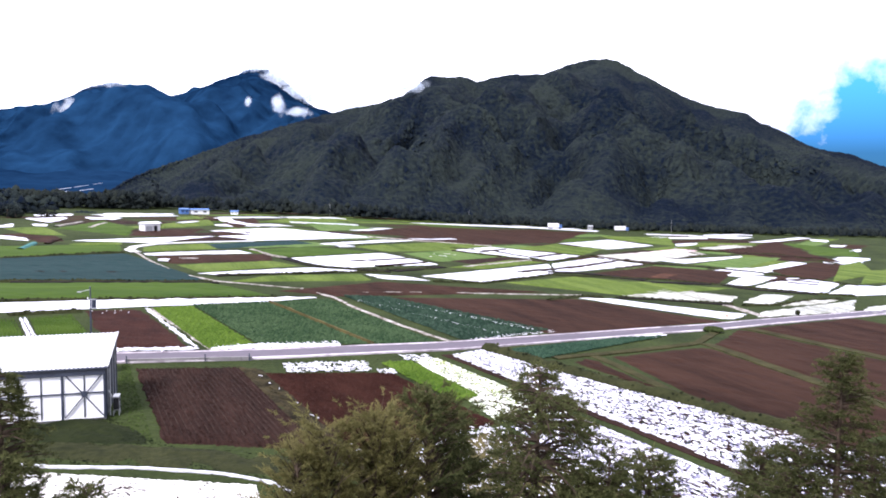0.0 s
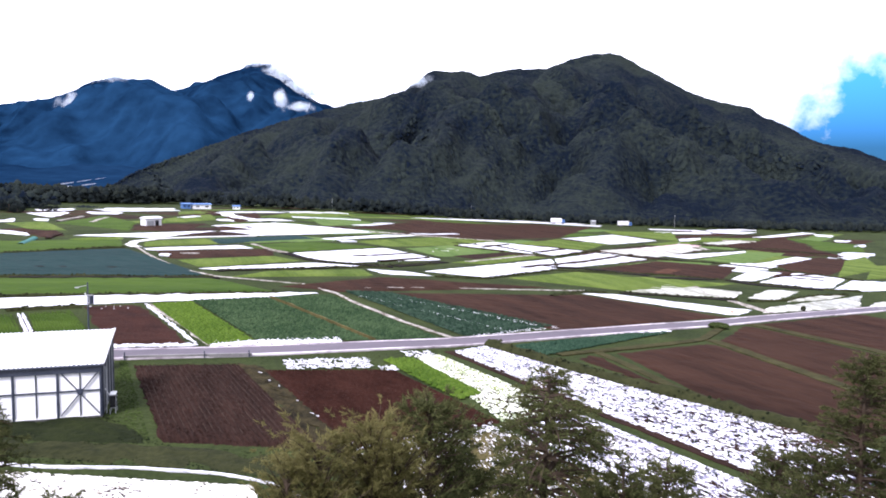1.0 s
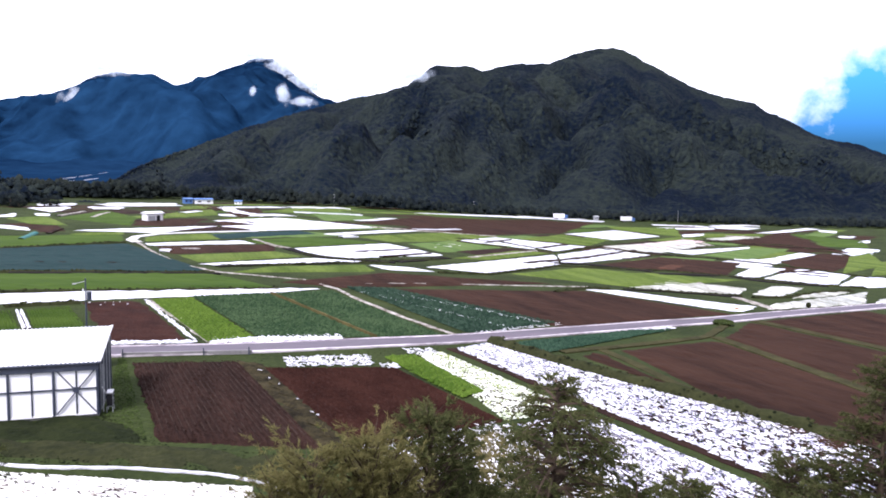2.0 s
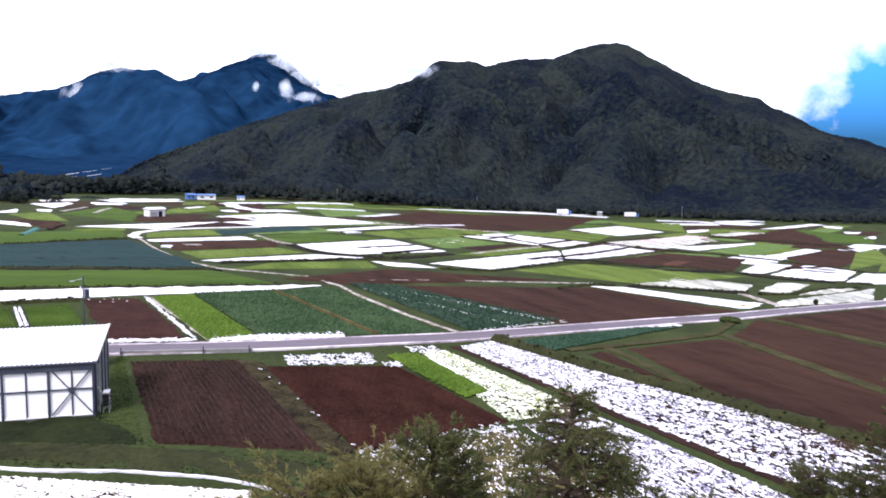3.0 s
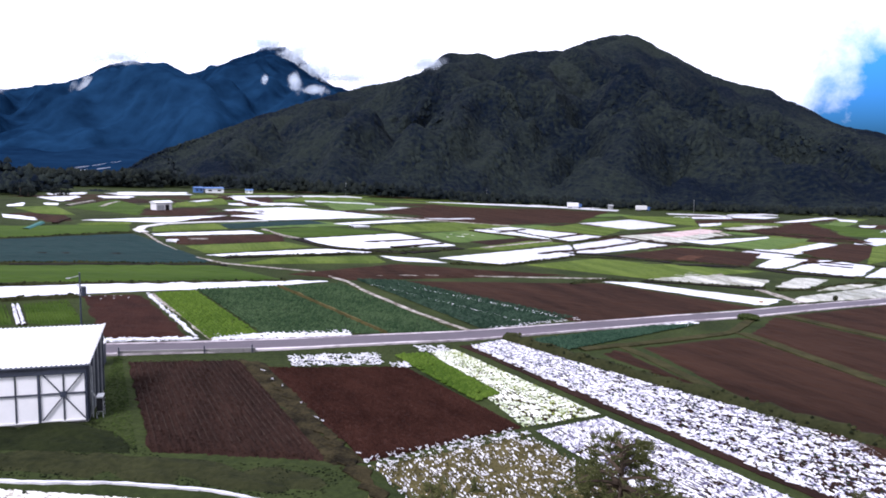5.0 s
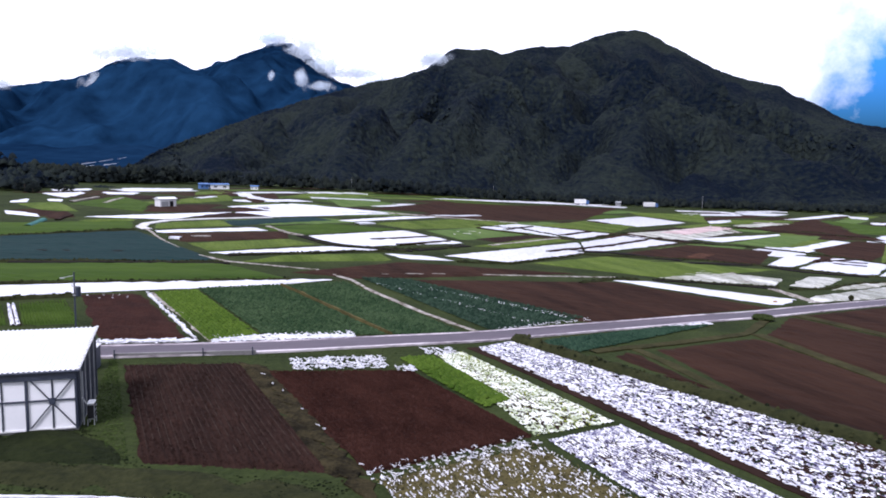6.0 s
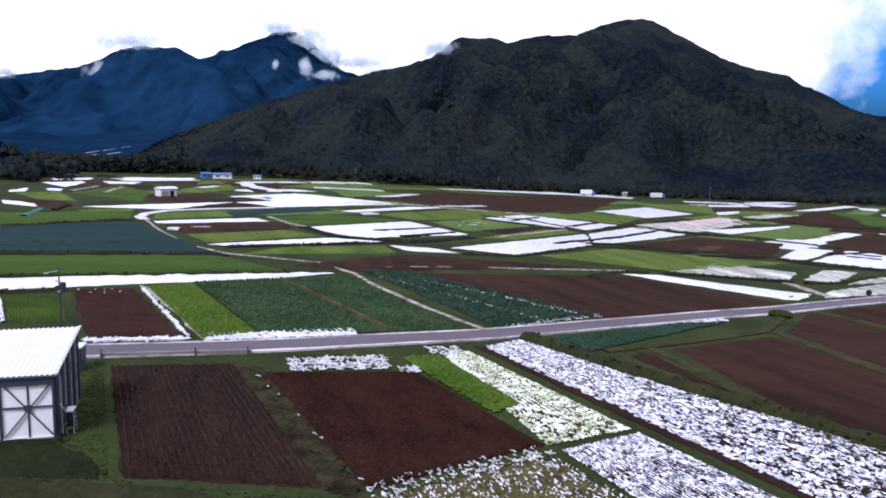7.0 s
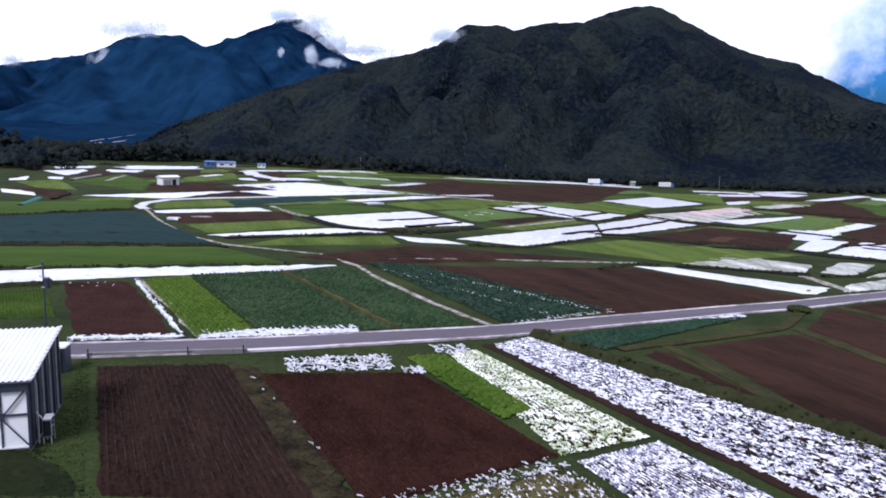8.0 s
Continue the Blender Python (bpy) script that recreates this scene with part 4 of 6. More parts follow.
film_beds("film_bed_field", ((5.8, 60.4), (12.1, 65.1), (33.5, 34.5), (23.5, 29.5)), "rows of white film beds with dark gaps", 0.36, 0.225, 0.22, CABBAGE, 0.40, 0.3, size=(0.2, 0.45), h=0.05, step=0.14, tear=(0.5, 0.24), worse=0.3)
film_beds("weedy_film_field", ((-5.7, 51.2), (4.7, 59.8), (18.5, 40.5), (6.0, 31.5)), "weedy bed with tattered plastic film", 0.40, 0.22, 0.80, WEEDS, 0.16, 0.9, film=FILM, size=(0.12, 0.42), h=0.09, ripple=0.04, soil=WEEDS, step=0.14, tear=(0.26, 0.26))
film_beds("film_bed_field", ((-32.0, 27.0), (-34.0, 43.6), (-11.5, 44.6), (-7.5, 33.0)), "white film field beside a curved grass bank", 0.36, 0.34, 0.05, WEEDS, 0.9, 0.15, h=0.03, size=(0.12, 0.3), film=FILM_CREAM, step=0.16, tear=(0.35, 0.25))

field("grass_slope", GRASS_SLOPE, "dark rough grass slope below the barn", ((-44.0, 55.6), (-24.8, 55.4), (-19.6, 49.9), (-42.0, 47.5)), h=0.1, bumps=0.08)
field("grass_slope", GRASS_DARK, "dark rough grass above the curved film border", ((-42.0, 49.8), (-6.2, 50.2), (-9.0, 46.2), (-42.0, 46.0)), h=0.08, bumps=0.08)

field("earth_margin", MARGIN, "dry weedy earth between two brown fields", ((-20.6, 73.2), (-17.0, 71.6), (-5.8, 51.4), (-8.6, 50.8)), h=0.05)

def clods(owner, quad, count, mat, seed, size=(0.4, 1.3)):
    """Loose lumps of earth over a worked field."""
    rng = np.random.default_rng(seed)
    p = bilinear(quad, rng.uniform(0.01, 0.99, count), rng.uniform(0.01, 0.99, count))
    pts = np.concatenate([p, (ground_z(p[:, 0]) + 0.13)[:, None]], 1)
    return scatter("clods", pts, np.array(DOME) * np.array([0.11, 0.11, 0.10]), DOME_F, mat, owner, rng, size)


clods(ploughed, PLOUGHED, 5000, SOIL_DARK, 51, (0.2, 0.8))
clods(harrowed, ((-17.2, 70.8), (-5.0, 74.9), (4.9, 60.8), (-6.1, 51.8)), 12000, SOIL, 52)

# right of the film beds
field("brown_field", SOIL_BROWN, "bare dark brown soil between grass strips", ((22.0, 92.4), (38.4, 104.2), (48.8, 72.5), (31.0, 58.0)), h=0.12)
field("brown_field", SOIL_BROWN, "small wedge of bare dark brown soil", ((15.9, 87.5), (18.9, 90.8), (24.6, 74.7), (22.6, 76.7)), h=0.06)
field("brown_field", SOIL_BROWN, "bare dark brown soil between grass strips", ((40.2, 106.0), (50.8, 122.2), (67.4, 95.5), (50.2, 73.0)), h=0.12)
field("brown_field", SOIL_BROWN, "bare dark brown soil beside the road", ((53.4, 124.0), (81.5, 142.6), (94.0, 118.0), (69.4, 98.0)), h=0.12)
planted("cabbage_field", ((7.4, 90.2), (26.8, 105.4), (33.8, 109.4), (12.6, 87.8)), TEAL_GREEN, "blue-green cabbage strip beside the road", 0.5, 0.45, soil=TEAL_GREEN)

# beyond the road
planted("lettuce_field", ((-38.7, 99.3), (-34.9, 103.5), (-20.9, 82.6), (-25.0, 79.0)), GREEN, "bright green lettuce field beside a path", 0.45, 0.4, soil=GREEN)
planted("cabbage_field", ((-34.9, 104.3), (-26.2, 111.6), (-8.4, 87.6), (-20.6, 82.8)), GREEN_DARK, "dark green cabbage field in rows", 0.55, 0.45, soil=GREEN_DARK)
planted("cabbage_field", ((-25.2, 111.9), (-17.9, 119.0), (-0.2, 92.0), (-7.7, 88.0)), GREEN_DARK, "dark green cabbage field beside a gravel path", 0.55, 0.45, soil=GREEN_DARK)
planted("cabbage_field", ((-15.9, 124.0), (-9.0, 126.5), (16.5, 107.3), (3.2, 94.2)), CABBAGE, "dark green cabbage field with white film scraps", 0.6, 0.5, soil=CABBAGE)
field("brown_field", SOIL, "bare red-brown field beyond the road", ((-46.1, 95.2), (-40.2, 99.5), (-26.9, 79.4), (-34.3, 75.6)), h=0.08)
planted("lettuce_field", ((-49.0, 87.9), (-45.8, 91.8), (-39.0, 81.6), (-43.2, 78.9)), GREEN_DEEP, "green lettuce patch behind the barn", 0.3, 0.3, soil=GREEN_DEEP, size=(0.3, 0.55))
planted("lettuce_field", ((-56.5, 83.3), (-50.4, 87.1), (-44.5, 78.6), (-50.7, 74.2)), GREEN_DEEP, "green lettuce patch behind the barn", 0.3, 0.3, soil=GREEN_DEEP, size=(0.3, 0.55))
film_beds("film_bed", ((-50.0, 87.3), (-49.2, 87.7), (-43.4, 79.0), (-44.2, 78.5)), "narrow white film bed between green patches", 0.8, 0.6, 0.02)


def film_litter(quad, count, label, long=1.2, thick=0.25, seed=4, mat=None):
    """Crumpled lengths of torn plastic film lying on the soil."""
    count, thick, long = int(count * 3.0), thick * 0.26, long * 0.62
    rng = np.random.default_rng(seed + int(abs(quad[0][0]) * 10))
    p = bilinear(quad, rng.uniform(0, 1, count), rng.uniform(0, 1, count))
    verts, faces = [], []
    a = np.arctan2(quad[3][1] - quad[0][1], quad[3][0] - quad[0][0])
    for q in p:
        ang, ln = a + rng.normal(0, 0.2 if spans(quad)[0] < 0.9 else 0.6), long * rng.uniform(0.15, 1.0) ** 1.5 * 1.4
        n = 7
        s = np.linspace(-0.5, 0.5, n)
        base = len(verts)
        z0 = float(ground_z(q[0])) + 0.1
        for k in range(n):
            wv = thick * rng.uniform(0.25, 1.2)
            cx, cy = q[0] + np.cos(ang) * s[k] * ln + rng.normal(0, 0.06), q[1] + np.sin(ang) * s[k] * ln + rng.normal(0, 0.06)
            top = rng.uniform(0.01, 0.09)
            for off, z in ((-1, 0.0), (-0.4, top), (0.4, top * rng.uniform(0.5, 1.2)), (1, 0.0)):
                verts.append((cx - np.sin(ang) * off * wv / 2, cy + np.cos(ang) * off * wv / 2, z0 + z))
        for k in range(n - 1):
            for j in range(3):
                i = base + k * 4 + j
                faces.append((i, i + 1, i + 5, i + 4))
    ob = mesh_object("plastic_scraps", verts, faces, mat or FILM)
    return tagged(ob, label, "plastic waste", kind="stuff")


film_litter(((-16.0, 75.0), (-8.0, 79.0), (-7.0, 75.0), (-15.0, 71.8)), 90, "crumpled white plastic film heaped at the field edge", 1.5, 0.45)
film_litter(((-6.5, 75.6), (-4.8, 76.4), (-4.2, 74.6), (-6.0, 74.2)), 16, "crumpled white plastic film beside brown soil", 1.1, 0.4)
film_litter(((-4.5, 83.0), (-1.5, 84.5), (-0.5, 81.8), (-3.5, 80.6)), 26, "crumpled white plastic film beside the road", 1.1, 0.4)
film_litter(((-25.2, 80.6), (-12.5, 87.6), (-11.5, 85.4), (-24.4, 78.6)), 190, "heap of white plastic film along the road", 1.7, 1.3)
film_litter(((-34.3, 75.7), (-26.3, 79.2), (-25.9, 78.1), (-33.7, 74.4)), 30, "white film folded along the field edge", 1.4, 0.8)
ribbon("film_strip", [(-34.0, 75.1), (-30.2, 76.8), (-26.2, 78.5)], 0.55, FILM, "white film folded along a brown field's edge", "film", h=0.16, kind="", wobble=0.14, step=0.5, seed=9)
film_litter(((-45.4, 95.0), (-41.8, 98.2), (-39.8, 95.0), (-43.4, 91.8)), 3, "small white film scraps on brown soil", 0.2, 0.22)
film_litter(((-6.4, 52.4), (4.6, 60.8), (5.2, 59.6), (-5.4, 50.6)), 40, "torn white film along the weedy bed", 0.8, 0.22)
film_litter(((27.4, 106.6), (33.6, 111.6), (35.0, 110.6), (28.6, 105.4)), 40, "white film rolls dumped on the verge", 1.3, 0.7)
film_litter(((-18.6, 72.0), (-18.2, 72.2), (-5.4, 51.0), (-5.9, 50.6)), 3, "white film edging a brown field", 0.7, 0.25)
film_litter(((-39.9, 99.6), (-39.5, 99.9), (-26.2, 79.5), (-26.7, 79.2)), 12, "white film edging a brown field", 0.9, 0.32)
ribbon("film_strip", [(-39.8, 99.6), (-35.0, 92.3), (-30.6, 85.8), (-26.4, 79.4)], 0.26, FILM, "ragged white film along a brown field's edge", "film", h=0.14, kind="", wobble=0.11, step=0.5, seed=8)
film_litter(((1.7, 84.6), (2.3, 85.0), (24.0, 53.5), (23.3, 53.0)), 85, "white film edging the dark path", 1.1, 0.6)
film_litter(((-11.0, 123.2), (-9.9, 123.9), (14.6, 107.2), (13.4, 106.2)), 75, "white film scraps among dark cabbages", 1.0, 0.35)
film_litter(((-13.6, 120.2), (-13.0, 120.9), (9.6, 100.8), (9.0, 100.2)), 34, "white film scraps among dark cabbages", 1.0, 0.3)
film_litter(((3.6, 95.6), (17.0, 107.6), (17.6, 106.6), (4.2, 94.6)), 24, "white film scraps beside the road", 0.9, 0.25)
ribbon("film_border", [(-31.0, 44.9), (-24.5, 45.0), (-19.0, 45.9), (-14.0, 46.0), (-10.8, 45.2), (-8.0, 43.2), (-5.0, 40.0)], 0.22, FILM, "curved strip of white film along a grass bank", "film", h=0.10, kind="", wobble=0.05, step=0.6)

# ---- banks and hedges between the fields ----
def bank(points, height=0.32, width=1.2, seed=1, label="grassy bank between fields"):
    """A low overgrown bank: a rounded ridge of earth with tufts of grass on it."""
    rng = np.random.default_rng(seed)
    p = np.array(points, float)
    s = np.concatenate([[0], np.cumsum(np.linalg.norm(np.diff(p, axis=0), axis=1))])
    n = max(6, int(s[-1] / 1.0))
    t = np.linspace(0, s[-1], n)
    c = np.stack([np.interp(t, s, p[:, 0]), np.interp(t, s, p[:, 1])], 1)
    d = np.gradient(c, axis=0)
    nrm = np.stack([-d[:, 1], d[:, 0]], 1) / np.linalg.norm(d, axis=1)[:, None]
    cols = []
    tall = height * rng.uniform(0.7, 1.3, n)
    for side, up in ((-0.5, -0.1), (-0.34, 0.6), (-0.1, 1.0), (0.15, 0.95), (0.36, 0.5), (0.5, -0.1)):
        q = c + nrm * (side * width * rng.uniform(0.85, 1.15, n))[:, None]
        cols.append(np.concatenate([q, (ground_z(q[:, 0]) + tall * up)[:, None]], 1))
    v = np.stack(cols, 1)
    i = np.arange(n * 6).reshape(n, 6)
    faces = np.stack([i[:-1, :-1], i[:-1, 1:], i[1:, 1:], i[1:, :-1]], -1).reshape(-1, 4)
    ob = tagged(mesh_object("grass_bank", v.reshape(-1, 3), faces, GRASS_DARK, smooth=True), label, "bank", kind="structure")
    m = int(s[-1] * 5)
    a, b = rng.uniform(0, n - 1.01, m), rng.uniform(-0.45, 0.45, m)
    k = a.astype(int)
    q = c[k] + (c[k + 1] - c[k]) * (a - k)[:, None] + nrm[k] * (b * width)[:, None]
    z = ground_z(q[:, 0]) + tall[k] * (1 - (2 * np.abs(b)) ** 2) * 0.9
    tagged(scatter("tufts", np.concatenate([q, z[:, None]], 1), np.array(CROWN) * np.array([0.15, 0.15, 0.16]), CROWN_F, GRASS_DARK, ob, rng, (0.5, 1.5)))
    return ob


bank([(-52.3, 89.2), (-49.2, 91.9), (-45.9, 94.5)], seed=1)
bank([(-41.1, 137.4), (-33.7, 142.9), (-22.6, 154.3), (-11.8, 163.1)], seed=2)
bank([(-31.3, 166.7), (-22.7, 162.7), (-12.0, 166.2), (-0.9, 178.3)], seed=3)
bank([(28.4, 186.4), (41.8, 190.1), (58.4, 193.4), (75.3, 188.7), (88.5, 181.3), (101.9, 176.9)], seed=4)
bank([(53.7, 251.8), (68.7, 238.6), (86.6, 238.8), (95.7, 232.7), (102.2, 226.0), (115.6, 200.4)], seed=5)
bank([(36.6, 228.1), (49.7, 251.0), (57.5, 265.0)], seed=6)
bank([(4.4, 246.9), (19.4, 248.5), (34.6, 226.6)], seed=7)
bank([(-39.2, 128.1), (-49.9, 122.9), (-59.6, 118.7), (-70.2, 113.2)], seed=8)
bank([(-70.3, 165.6), (-77.9, 154.3), (-82.2, 145.8), (-86.7, 139.2)], seed=9)
bank([(-25.7, 116.6), (-39.7, 107.9), (-52.1, 101.2), (-59.0, 97.9)], seed=10)
bank([(5.9, 90.6), (12.5, 83.8), (17.5, 79.0), (22.0, 74.9), (26.2, 71.4), (29.7, 67.7), (32.3, 65.2), (34.7, 62.7)], 0.8, 2.2, label="thick green bank along the film beds")
bank([(37.8, 152.0), (49.4, 152.9), (61.9, 152.9)], seed=12)
bank([(63.6, 151.4), (72.1, 155.1), (84.7, 166.0), (94.7, 170.6)], seed=13)
bank([(107.8, 315.9), (125.0, 311.5), (143.9, 306.9), (148.5, 269.8)], seed=14)
bank([(-0.8, 153.2), (9.8, 157.5), (28.2, 185.1)], seed=15)
bank([(21.1, 139.1), (29.3, 149.1), (33.9, 150.1)], seed=16)


def tufts(quads, count, mat, label, seed, size=(0.3, 1.1), scale=0.09):
    """Uneven grass and weeds over rough ground."""
    rng = np.random.default_rng(seed)
    pts = []
    for quad in quads:
        w, l = spans(quad)
        n = int(count * w * l)
        pts.append(bilinear(quad, rng.uniform(0, 1, n), rng.uniform(0, 1, n)))
    p = np.concatenate(pts)
    ob = scatter("grass_tufts", np.concatenate([p, (ground_z(p[:, 0]) + terrace(p[:, 0], p[:, 1]) - 0.02)[:, None]], 1), np.array(CROWN) * np.array([scale, scale, scale * 0.6]), CROWN_F, mat, None, rng, size)
    return tagged(ob, label, "grass")


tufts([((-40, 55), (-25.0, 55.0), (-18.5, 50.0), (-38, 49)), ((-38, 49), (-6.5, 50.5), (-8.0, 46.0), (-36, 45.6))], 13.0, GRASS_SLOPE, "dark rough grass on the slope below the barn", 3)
tufts([((-31, 71.5), (-29.6, 69.6), (-20.2, 50.6), (-25.0, 54.6))], 16.0, GRASS_FRESH, "bright green grass strip beside the barn", 4, (0.3, 1.0))
tufts([((-19.5, 76.5), (-6.0, 84.0), (-5.0, 79.0), (-18.4, 72.6)), ((-2.0, 87.5), (1.0, 89.3), (0.8, 85.8), (-0.6, 84.4))], 2.2, GRASS_DARK, "rough weeds between road and fields", 5)
tufts([((-18.9, 72.4), (-17.5, 72.4), (-5.0, 50.0), (-7.6, 50.4))], 5.0, MARGIN, "dry weeds along the field path", 6)
tufts([((12.2, 66.6), (14.4, 67.6), (34.5, 38.5), (32.0, 37.0))], 1.6, GRASS, "low grass on the strip between film beds", 7)
tufts([((13.5, 87.6), (21.5, 92.6), (37.0, 104.4), (36.0, 107.0), )], 1.6, GRASS, "grass at the head of the brown fields", 8)


# ---- barn ----
def barn():
    """A long open-framed shed: steel posts and rails, pale sheets, a sloping corrugated roof."""
    L, D, H0, H1 = 14.5, 7.2, 3.9, 4.95
    ob = tagged(new("barn"), "white-roofed farm shed with dark steel frame and pale wall sheets", "barn")
    ob.matrix_world = pose(-25.4, 55.0, 1.72, 0, 0, 17.5)
    height = lambda y: H0 + (H1 - H0) * y / D
    part("plinth", box_bm(L, D, 0.5, (-L / 2, D / 2, -0.2), 0.03), CONCRETE, ob)
    # posts, studs and rails of the front
    bays = 5
    for k in range(bays + 1):
        part("post", box_bm(0.16, 0.16, H0, (-L * k / bays * 0.996 - 0.05, -0.06, H0 / 2), 0.02), STEEL_BLUE, ob)
    for k in range(bays):
        x = -L * (k + 0.5) / bays
        part("stud", box_bm(0.07, 0.08, H0 - 0.5, (x, -0.06, H0 / 2 - 0.15), 0.01), STEEL_BLUE, ob)
        for half in (-1, 1):
            part("wall_sheet", box_bm(L / bays / 2 - 0.1, 0.04, H0 * 0.47, (x + half * L / bays / 4, 0.0, H0 * 0.25 + 0.08), 0.01), SHEET, ob)
            part("wall_sheet", box_bm(L / bays / 2 - 0.1, 0.04, H0 * 0.34, (x + half * L / bays / 4, 0.0, H0 * 0.69), 0.01), SHEET, ob)
    part("rail", box_bm(L, 0.09, 0.08, (-L / 2, -0.075, H0 * 0.505), 0.01), STEEL_BLUE, ob)
    part("sill", box_bm(L, 0.14, 0.12, (-L / 2, -0.03, 0.08), 0.02), WHITE_PAINT, ob)
    part("header_beam", box_bm(L, 0.2, 0.55, (-L / 2, -0.08, H0 - 0.29), 0.02), STEEL_BLUE, ob)
    for sx in (-1, 1):
        a, b = Vector((-L / bays / 2 + sx * 1.3, -0.11, 0.2)), Vector((-L / bays / 2 - sx * 1.3, -0.11, H0 - 0.45))
        part("brace", tube_bm(a, b, 0.045, sides=6), STEEL_BLUE, ob)
    part("hub_plate", box_bm(0.4, 0.03, 0.4, (-L / bays / 2, -0.15, H0 * 0.5), 0.02), STEEL_BLUE, ob)
    # end and back walls with vertical ribs
    for x in (0.0, -L):
        bm = bmesh.new()
        v = [bm.verts.new(q) for q in ((x, 0, 0), (x, D, 0), (x, D, H1), (x, 0, H0))]
        w = [bm.verts.new((q.co.x - 0.06, q.co.y, q.co.z)) for q in v]
        bm.faces.new(v), bm.faces.new(w[::-1])
        for k in range(4):
            bm.faces.new((v[k], w[k], w[(k + 1) % 4], v[(k + 1) % 4]))
        bmesh.ops.recalc_face_normals(bm, faces=bm.faces)
        end_wall = part("end_wall", bm, STEEL_BLUE, ob)
        if x == 0.0:
            ribbed = end_wall
    for k in range(9):
        y = 0.2 + k * (D - 0.4) / 8
        part("wall_rib", box_bm(0.09, 0.14 if k % 2 else 0.26, height(y) - 0.1, (0.05, y, height(y) / 2), 0.02), GREY_METAL if k % 2 else STEEL_BLUE, ribbed)
    part("back_beam", box_bm(L, 0.16, 0.3, (-L / 2, D - 0.1, H1 - 0.15), 0.02), STEEL_BLUE, ob)
    for k in range(1, bays):
        part("post", box_bm(0.16, 0.16, H1 - 0.1, (-L * k / bays, D - 0.1, H1 / 2 - 0.05), 0.02), STEEL_BLUE, ob)
    # corrugated roof, each sheet running from eave to ridge
    over, wave = 0.22, 0.3
    rise = (H1 - H0) / D
    sheets, per = 18, 4
    width = (L + 2 * over) / sheets
    for s in range(sheets):
        bm, rows = bmesh.new(), []
        for y in (-over, D + over):
            row = []
            for k in range(per * 4 + 1):
                x = -L - over + s * width + k * (width + 0.03) / (per * 4)
                row.append((x, y, H0 + 0.10 + rise * y + 0.05 * math.cos(2 * math.pi * x / wave)))
            rows.append(row)
        top = [[bm.verts.new(q) for q in row] for row in rows]
        low = [[bm.verts.new((q[0], q[1], q[2] - 0.02)) for q in row] for row in rows]
        for k in range(per * 4):
            bm.faces.new((top[0][k], top[0][k + 1], top[1][k + 1], top[1][k]))
            bm.faces.new((low[0][k + 1], low[0][k], low[1][k], low[1][k + 1]))
            bm.faces.new((top[0][k + 1], top[0][k], low[0][k], low[0][k + 1]))
            bm.faces.new((top[1][k], top[1][k + 1], low[1][k + 1], low[1][k]))
        part("roof_sheet", bm, ROOF_WHITE, ob)
    for k in range(14):
        y = -over + 0.1 + k * (D + 2 * over - 0.2) / 13
        part("roof_clip", box_bm(0.16, 0.3, 0.12, (over - 0.04, y, H0 + 0.14 + rise * y), 0.02), WHITE_PAINT, ob)
    part("gutter", tube_bm((-L - over, -over - 0.06, H0 - 0.02), (over, -over - 0.06, H0 - 0.02), 0.07), STEEL_BLUE, ob)
    part("drain_pipe", tube_bm((0.25, 0.5, 0.0), (0.25, 0.5, H0 - 0.3), 0.04), GREY_METAL, ob)
    part("drain_pipe", tube_bm((0.45, 1.3, 0.9), (0.2, 0.4, 1.9), 0.04), WHITE_PAINT, ob)
    return ob


barn()


def heat_pump():
    """A tall outdoor cooling unit on a stand."""
    ob = tagged(new("cooling_unit"), "grey outdoor cooling unit on a frame beside the barn", "cooling unit")
    ob.matrix_world = pose(-25.05, 56.1, 1.66, 0, 0, 17.5)
    part("case", box_bm(0.42, 0.85, 1.05, (0, 0, 0.9), 0.04), GREY_METAL, ob)
    part("top_cover", box_bm(0.46, 0.9, 0.06, (0, 0, 1.45), 0.02), WHITE_PAINT, ob)
    for z in (0.66, 1.22):
        ring = part("fan_ring", tube_bm((0.2, 0, z), (0.24, 0, z), 0.24, sides=20), DARK, ob)
        part("fan_guard", box_bm(0.02, 0.42, 0.03, (0.25, 0, z), 0.0), GREY_METAL, ring)
    part("front_grille", box_bm(0.4, 0.02, 0.9, (0, -0.435, 0.9), 0.0), DARK, ob)
    for y in (-0.4, 0.4):
        for x in (-0.2, 0.2):
            part("leg", tube_bm((x, y, -0.05), (x, y, 0.36), 0.03), GREY_METAL, ob)
    return ob


heat_pump()


def cabin():
    ob = tagged(new("storage_cabin"), "narrow dark cabin with white roof by the road", "cabin")
    ob.matrix_world = pose(-30.9, 67.8, 1.85, 0, 0, 11)
    part("body", box_bm(1.1, 1.4, 1.95, (0, 0, 0.97), 0.03), STEEL_BLUE, ob)
    part("roof", box_bm(1.3, 1.6, 0.14, (0, 0, 2.02), 0.05), WHITE_PAINT, ob)
    part("door", box_bm(0.8, 0.05, 1.7, (0, -0.72, 0.9), 0.01), DARK, ob)
    part("vent_pipe", tube_bm((0.4, 0.6, 1.9), (0.4, 0.6, 2.5), 0.05), GREY_METAL, ob)
    return ob


cabin()


